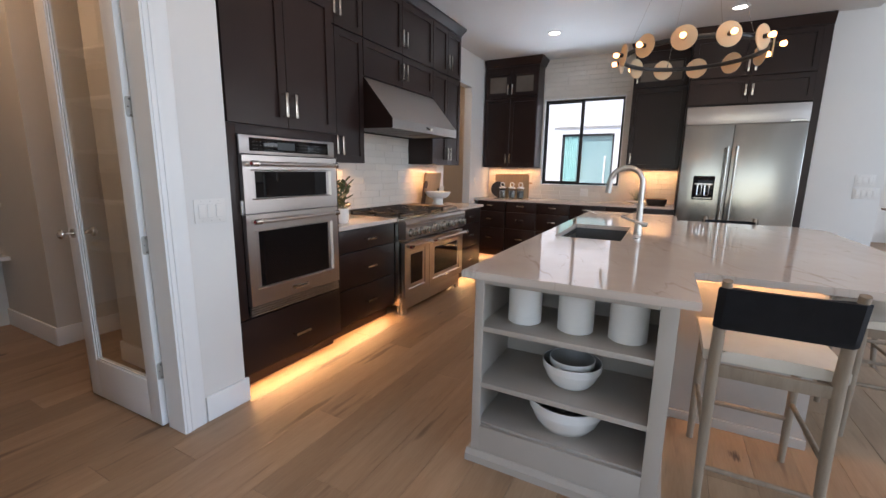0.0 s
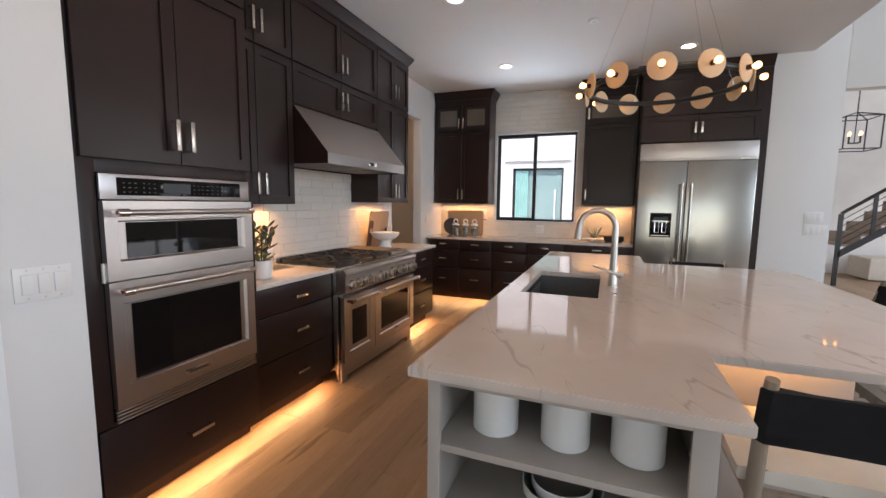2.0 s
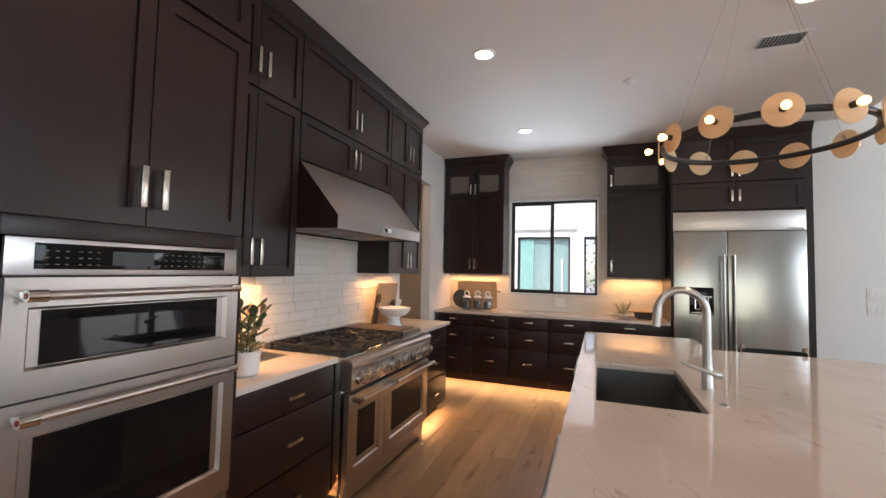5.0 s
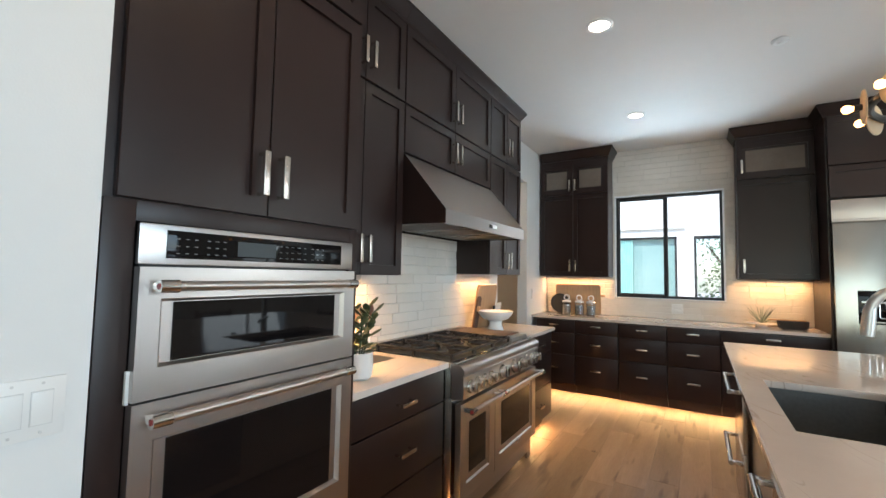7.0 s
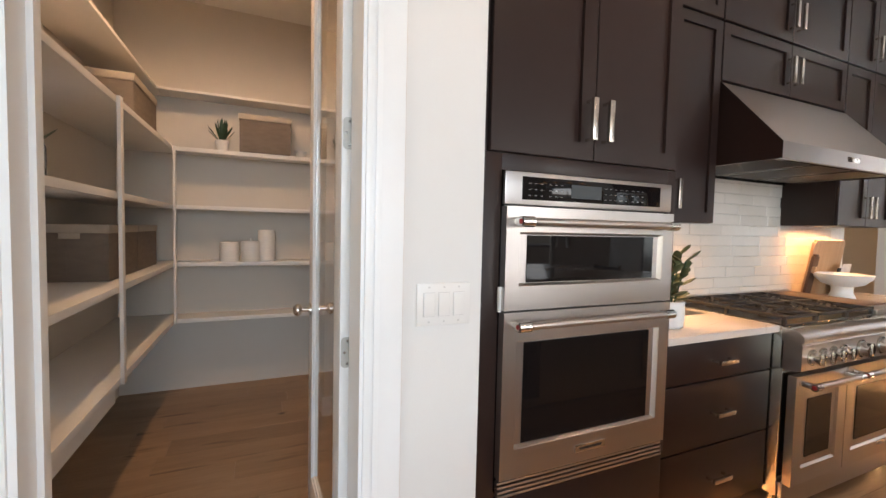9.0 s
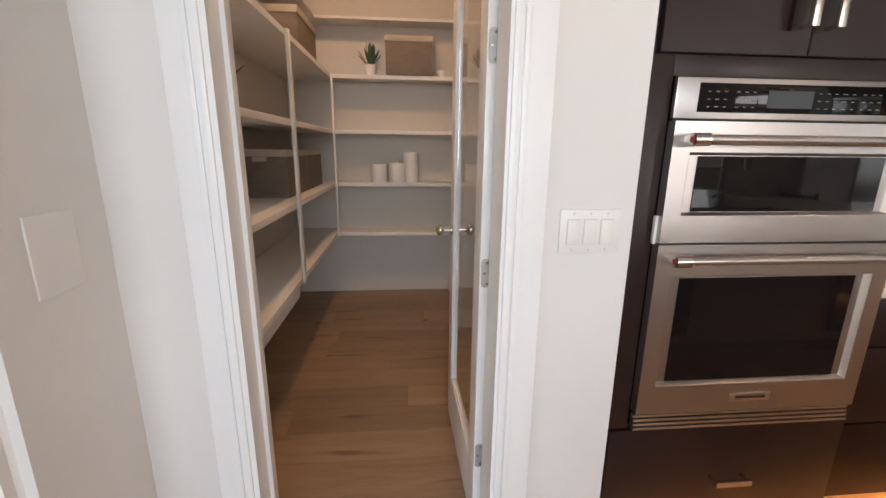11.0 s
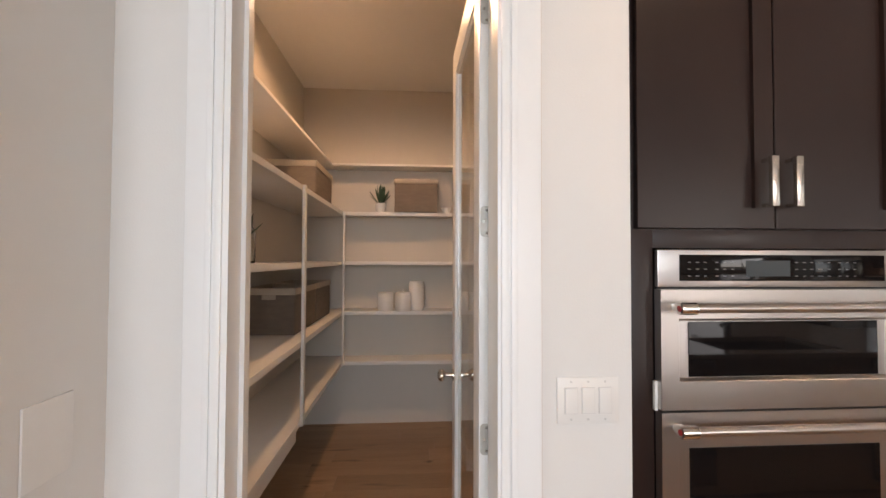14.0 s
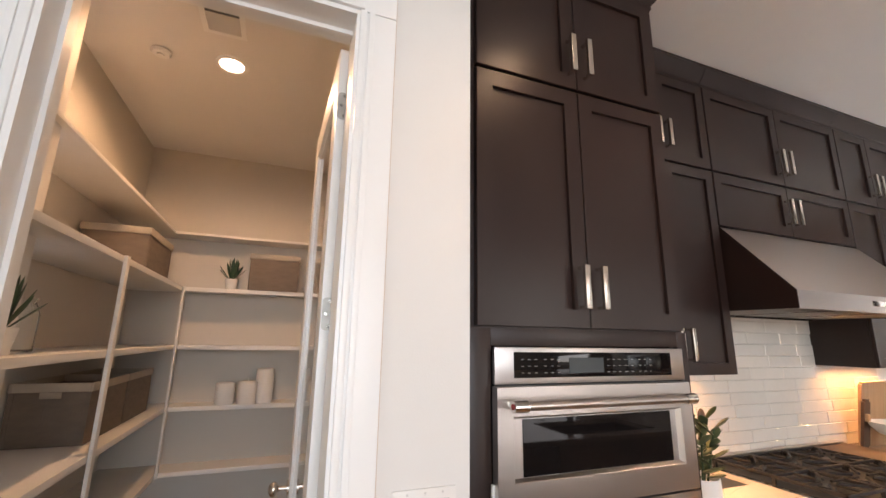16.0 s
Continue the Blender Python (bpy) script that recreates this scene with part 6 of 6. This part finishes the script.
for i in range(14):
    x = 0.05 + i * 0.26
    part("tread", boxes((x, x + 0.30, 0.06, 1.2, sl(x, 0.66) + 0.02, sl(x, 0.66) + 0.06)), CARPET, stair)
    part("riser", boxes((x + 0.26, x + 0.275, 0.06, 1.2, sl(x, 0.66) + 0.062, sl(x + 0.26, 0.66) + 0.018)), CARPET, stair)
single("bench", boxes((4.75, 6.6, 11.4, 12.2, 0.02, 0.44), bevel=0.03), LINEN, "low white upholstered bench against the stair hall wall", "bench")

# ---- courtyard outside the kitchen window ----
bl = thing("neighbour_wing", pose(-1.17, 12.4, -0.25), "white stucco house wing across the courtyard", "building")
for dims in ((-8.0, -1.31, 0, 0.3, 0, 6.0), (-1.31, 0.03, 0, 0.3, 2.62, 6.0), (-1.31, 0.03, 0, 0.3, 0, 0.45), (0.03, 0.36, 0, 0.3, 0, 6.0), (0.36, 1.5, 0, 0.3, 2.62, 6.0), (1.5, 8.0, 0, 0.3, 0, 6.0)):
    part("wall", boxes(dims), STUCCO, bl)
part("roof", boxes((-8.2, 8.2, -0.35, 6.0, 6.0, 6.2)), STUCCO, bl)
wn_ = part("window", boxes((-1.31, -1.26, 0.05, 0.13, 0.45, 2.62), (-0.02, 0.03, 0.05, 0.13, 0.45, 2.62), (-1.26, -0.02, 0.05, 0.13, 0.45, 0.50), (-1.26, -0.02, 0.05, 0.13, 2.57, 2.62)), BLACKM, bl)
part("pane", boxes((-1.26, -0.02, 0.12, 0.125, 0.50, 2.57)), TEAL, wn_, "teal tinted glass")
# pale bar before the opaque pane, modelled in place of a reflection
part("pane_reflection", boxes((-0.20, -0.16, 0.07, 0.115, 0.50, 2.05), bevel=0.004), STUCCO, wn_, "pale bar standing for a reflection in the glass")
part("ledge", boxes((-1.55, 0.20, -0.05, -0.002, 2.80, 2.86), bevel=0.008), STUCCO, bl)
for i in range(7):
    part("curtain_fold", rods(((-1.225 + i * 0.05, 0.09, 0.51), (-1.225 + i * 0.05, 0.09, 2.56), 0.022), seg=10), CURTAIN, wn_, "sheer curtain fold")
part("passage_frame", boxes((0.36, 0.41, 0.05, 0.13, 0, 2.62), (0.92, 0.97, 0.05, 0.13, 0, 2.55), (0.41, 1.5, 0.05, 0.13, 2.55, 2.62)), BLACKM, bl)
tr = thing("tree", pose(0.1, 15.5, -0.25), "leafy green tree beyond the courtyard passage", "tree")
part("trunk", tube([(0, 0, 0), (0.04, 0.02, 0.9), (-0.03, 0.05, 1.7)], [0.10, 0.08, 0.06], 10), BARK, tr)
for k in range(5):
    a = k * 1.26
    part("limb", tube([(-0.03, 0.05, 1.5), (0.35 * math.cos(a), 0.35 * math.sin(a), 2.1), (0.8 * math.cos(a), 0.8 * math.sin(a), 2.7)], [0.045, 0.03, 0.012], 8), BARK, tr)
b = bmesh.new()
for i in range(1500):
    a, u = rnd.random() * 6.283, rnd.random()
    r = 1.35 * u ** 0.5 * (0.75 + 0.25 * math.sin(a * 3))
    p = Vector((r * math.cos(a), r * math.sin(a), 0.7 + 2.6 * rnd.random()))
    d = Vector((rnd.uniform(-1, 1), rnd.uniform(-1, 1), rnd.uniform(-0.7, 0.5))).normalized() * 0.13
    s = d.cross(Vector((rnd.uniform(-1, 1), rnd.uniform(-1, 1), 1))).normalized() * 0.035
    b.faces.new([b.verts.new(q) for q in (p - d * 0.5, p + s, p + d * 0.5, p - s)])
part("crown", b, FOLI, tr, smooth=None)

# ---- tiles ----
def tile_mesh(w, h, t=0.007):
    b = 0.003
    v = [(0, 0, 0), (w, 0, 0), (w, 0, h), (0, 0, h), (0, -t + b, 0), (w, -t + b, 0), (w, -t + b, h), (0, -t + b, h), (b, -t, b), (w - b, -t, b), (w - b, -t, h - b), (b, -t, h - b)]
    f = [(4, 5, 9, 8), (5, 6, 10, 9), (6, 7, 11, 10), (7, 4, 8, 11), (8, 9, 10, 11), (0, 1, 5, 4), (1, 2, 6, 5), (2, 3, 7, 6), (3, 0, 4, 7)]
    me = bpy.data.meshes.new("tile")
    me.from_pydata(v, [], f)
    me.materials.append(TILE)
    return me


TILES = {}


def tile_wall(parent, x0, z0, keep, x1, z1, seed):
    """Running bond of long tiles; keep gives the free stretches of a row."""
    q = random.Random(seed)
    TW, TH, J = 0.305, 0.067, 0.002
    z, row = z0, 0
    while z + 0.02 < z1:
        h = min(TH, z1 - z)
        x = x0 - TW * q.random()
        while x < x1:
            for a, b_ in keep(z, z + h):
                l_, r_ = max(x, a), min(x + TW, b_)
                if r_ - l_ > 0.02:
                    key = (round(r_ - l_, 3), round(h, 3))
                    if key not in TILES:
                        TILES[key] = tile_mesh(*key)
                    ob = new("tile", TILES[key])
                    ob.parent = parent
                    ob.matrix_basis = pose(l_, -0.0045, z, q.uniform(-0.35, 0.35), 0, q.uniform(-0.25, 0.25))
            x += TW + J
        z += h + J
        row += 1


bs = struct("backsplash", boxes((0, 2.61, -0.004, 0, 0.0, 0.475), (0.705, 1.915, -0.004, 0, 0.475, 0.79)), GROUT, "glossy white handmade tile backsplash behind the range", "backsplash")
bs.matrix_world = pose(-2.5495, 2.806, 0.9155, 0, 0, 90)
tile_wall(bs, 0.0, 0.002, lambda a, b_: [(0.0, 2.61)] if b_ < 0.478 else [(0.705, 1.915)], 2.61, 0.785, 1)
bw = struct("backsplash", boxes((0.0, 2.84, -0.004, 0, 0, 0.2335), (0.0, 0.900, -0.004, 0, 0.2335, 0.493), (2.074, 2.84, -0.004, 0, 0.2335, 0.493), (0.862, 0.900, -0.004, 0, 0.493, 2.13), (2.074, 2.186, -0.004, 0, 0.493, 2.13), (0.9, 2.074, -0.004, 0, 1.536, 2.13)), GROUT,
            "glossy white tiled window wall up to the ceiling", "backsplash")
bw.matrix_world = pose(-2.544, 7.3095, 0.9155, 0, 0, 0)


def win_rows(a, b_):
    lo_, hi_ = (0.0, 2.84) if b_ < 0.492 else (0.862, 2.186)
    if b_ > 0.226 and a < 1.548:
        return [(lo_, 0.890), (2.086, hi_)]
    return [(lo_, hi_)]


tile_wall(bw, 0.0, 0.002, win_rows, 2.84, 2.128, 2)

# ---- floor planks ----
def plank_data(w, l_, t=0.012):
    b = 0.0012
    v = [(0, 0, -t), (w, 0, -t), (w, l_, -t), (0, l_, -t), (0, 0, -b), (w, 0, -b), (w, l_, -b), (0, l_, -b), (b, b, 0), (w - b, b, 0), (w - b, l_ - b, 0), (b, l_ - b, 0)]
    f = [(4, 5, 9, 8), (5, 6, 10, 9), (6, 7, 11, 10), (7, 4, 8, 11), (8, 9, 10, 11), (0, 1, 5, 4), (1, 2, 6, 5), (2, 3, 7, 6), (3, 0, 4, 7)]
    return v, f


PW, GAP = 0.190, 0.0008
LENGTHS = (0.72, 1.1, 1.45, 1.83, 2.1)
meshes = {}
for l_ in LENGTHS:
    me = bpy.data.meshes.new("plank")
    v, f = plank_data(PW - GAP, l_ - GAP)
    me.from_pydata(v, [], f)
    me.materials.append(OAK)
    meshes[l_] = me
q = random.Random(11)
fv, ff = [], []
x = -4.85
while x < 8.45:
    y = -4.1 - 1.8 * q.random()
    while y < 13.05:
        l_ = q.choice(LENGTHS)
        if -4.7 < x < 1.75 and y + l_ > 0.2 and y < 6.9:
            ob = new("plank", meshes[l_])
            ob.parent = floor
            ob.location = (x, y, 0)
        else:
            v, f = plank_data(PW - GAP, l_ - GAP)
            o = len(fv)
            fv += [(a + x, b_ + y, c) for a, b_, c in v]
            ff += [tuple(i + o for i in face) for face in f]
        y += l_
    x += PW
me = bpy.data.meshes.new("far_planks")
me.from_pydata(fv, [], ff)
me.materials.append(OAKFAR)
fp = new("far_planks", me)
fp.parent = floor
tagged(fp, kind="stuff")
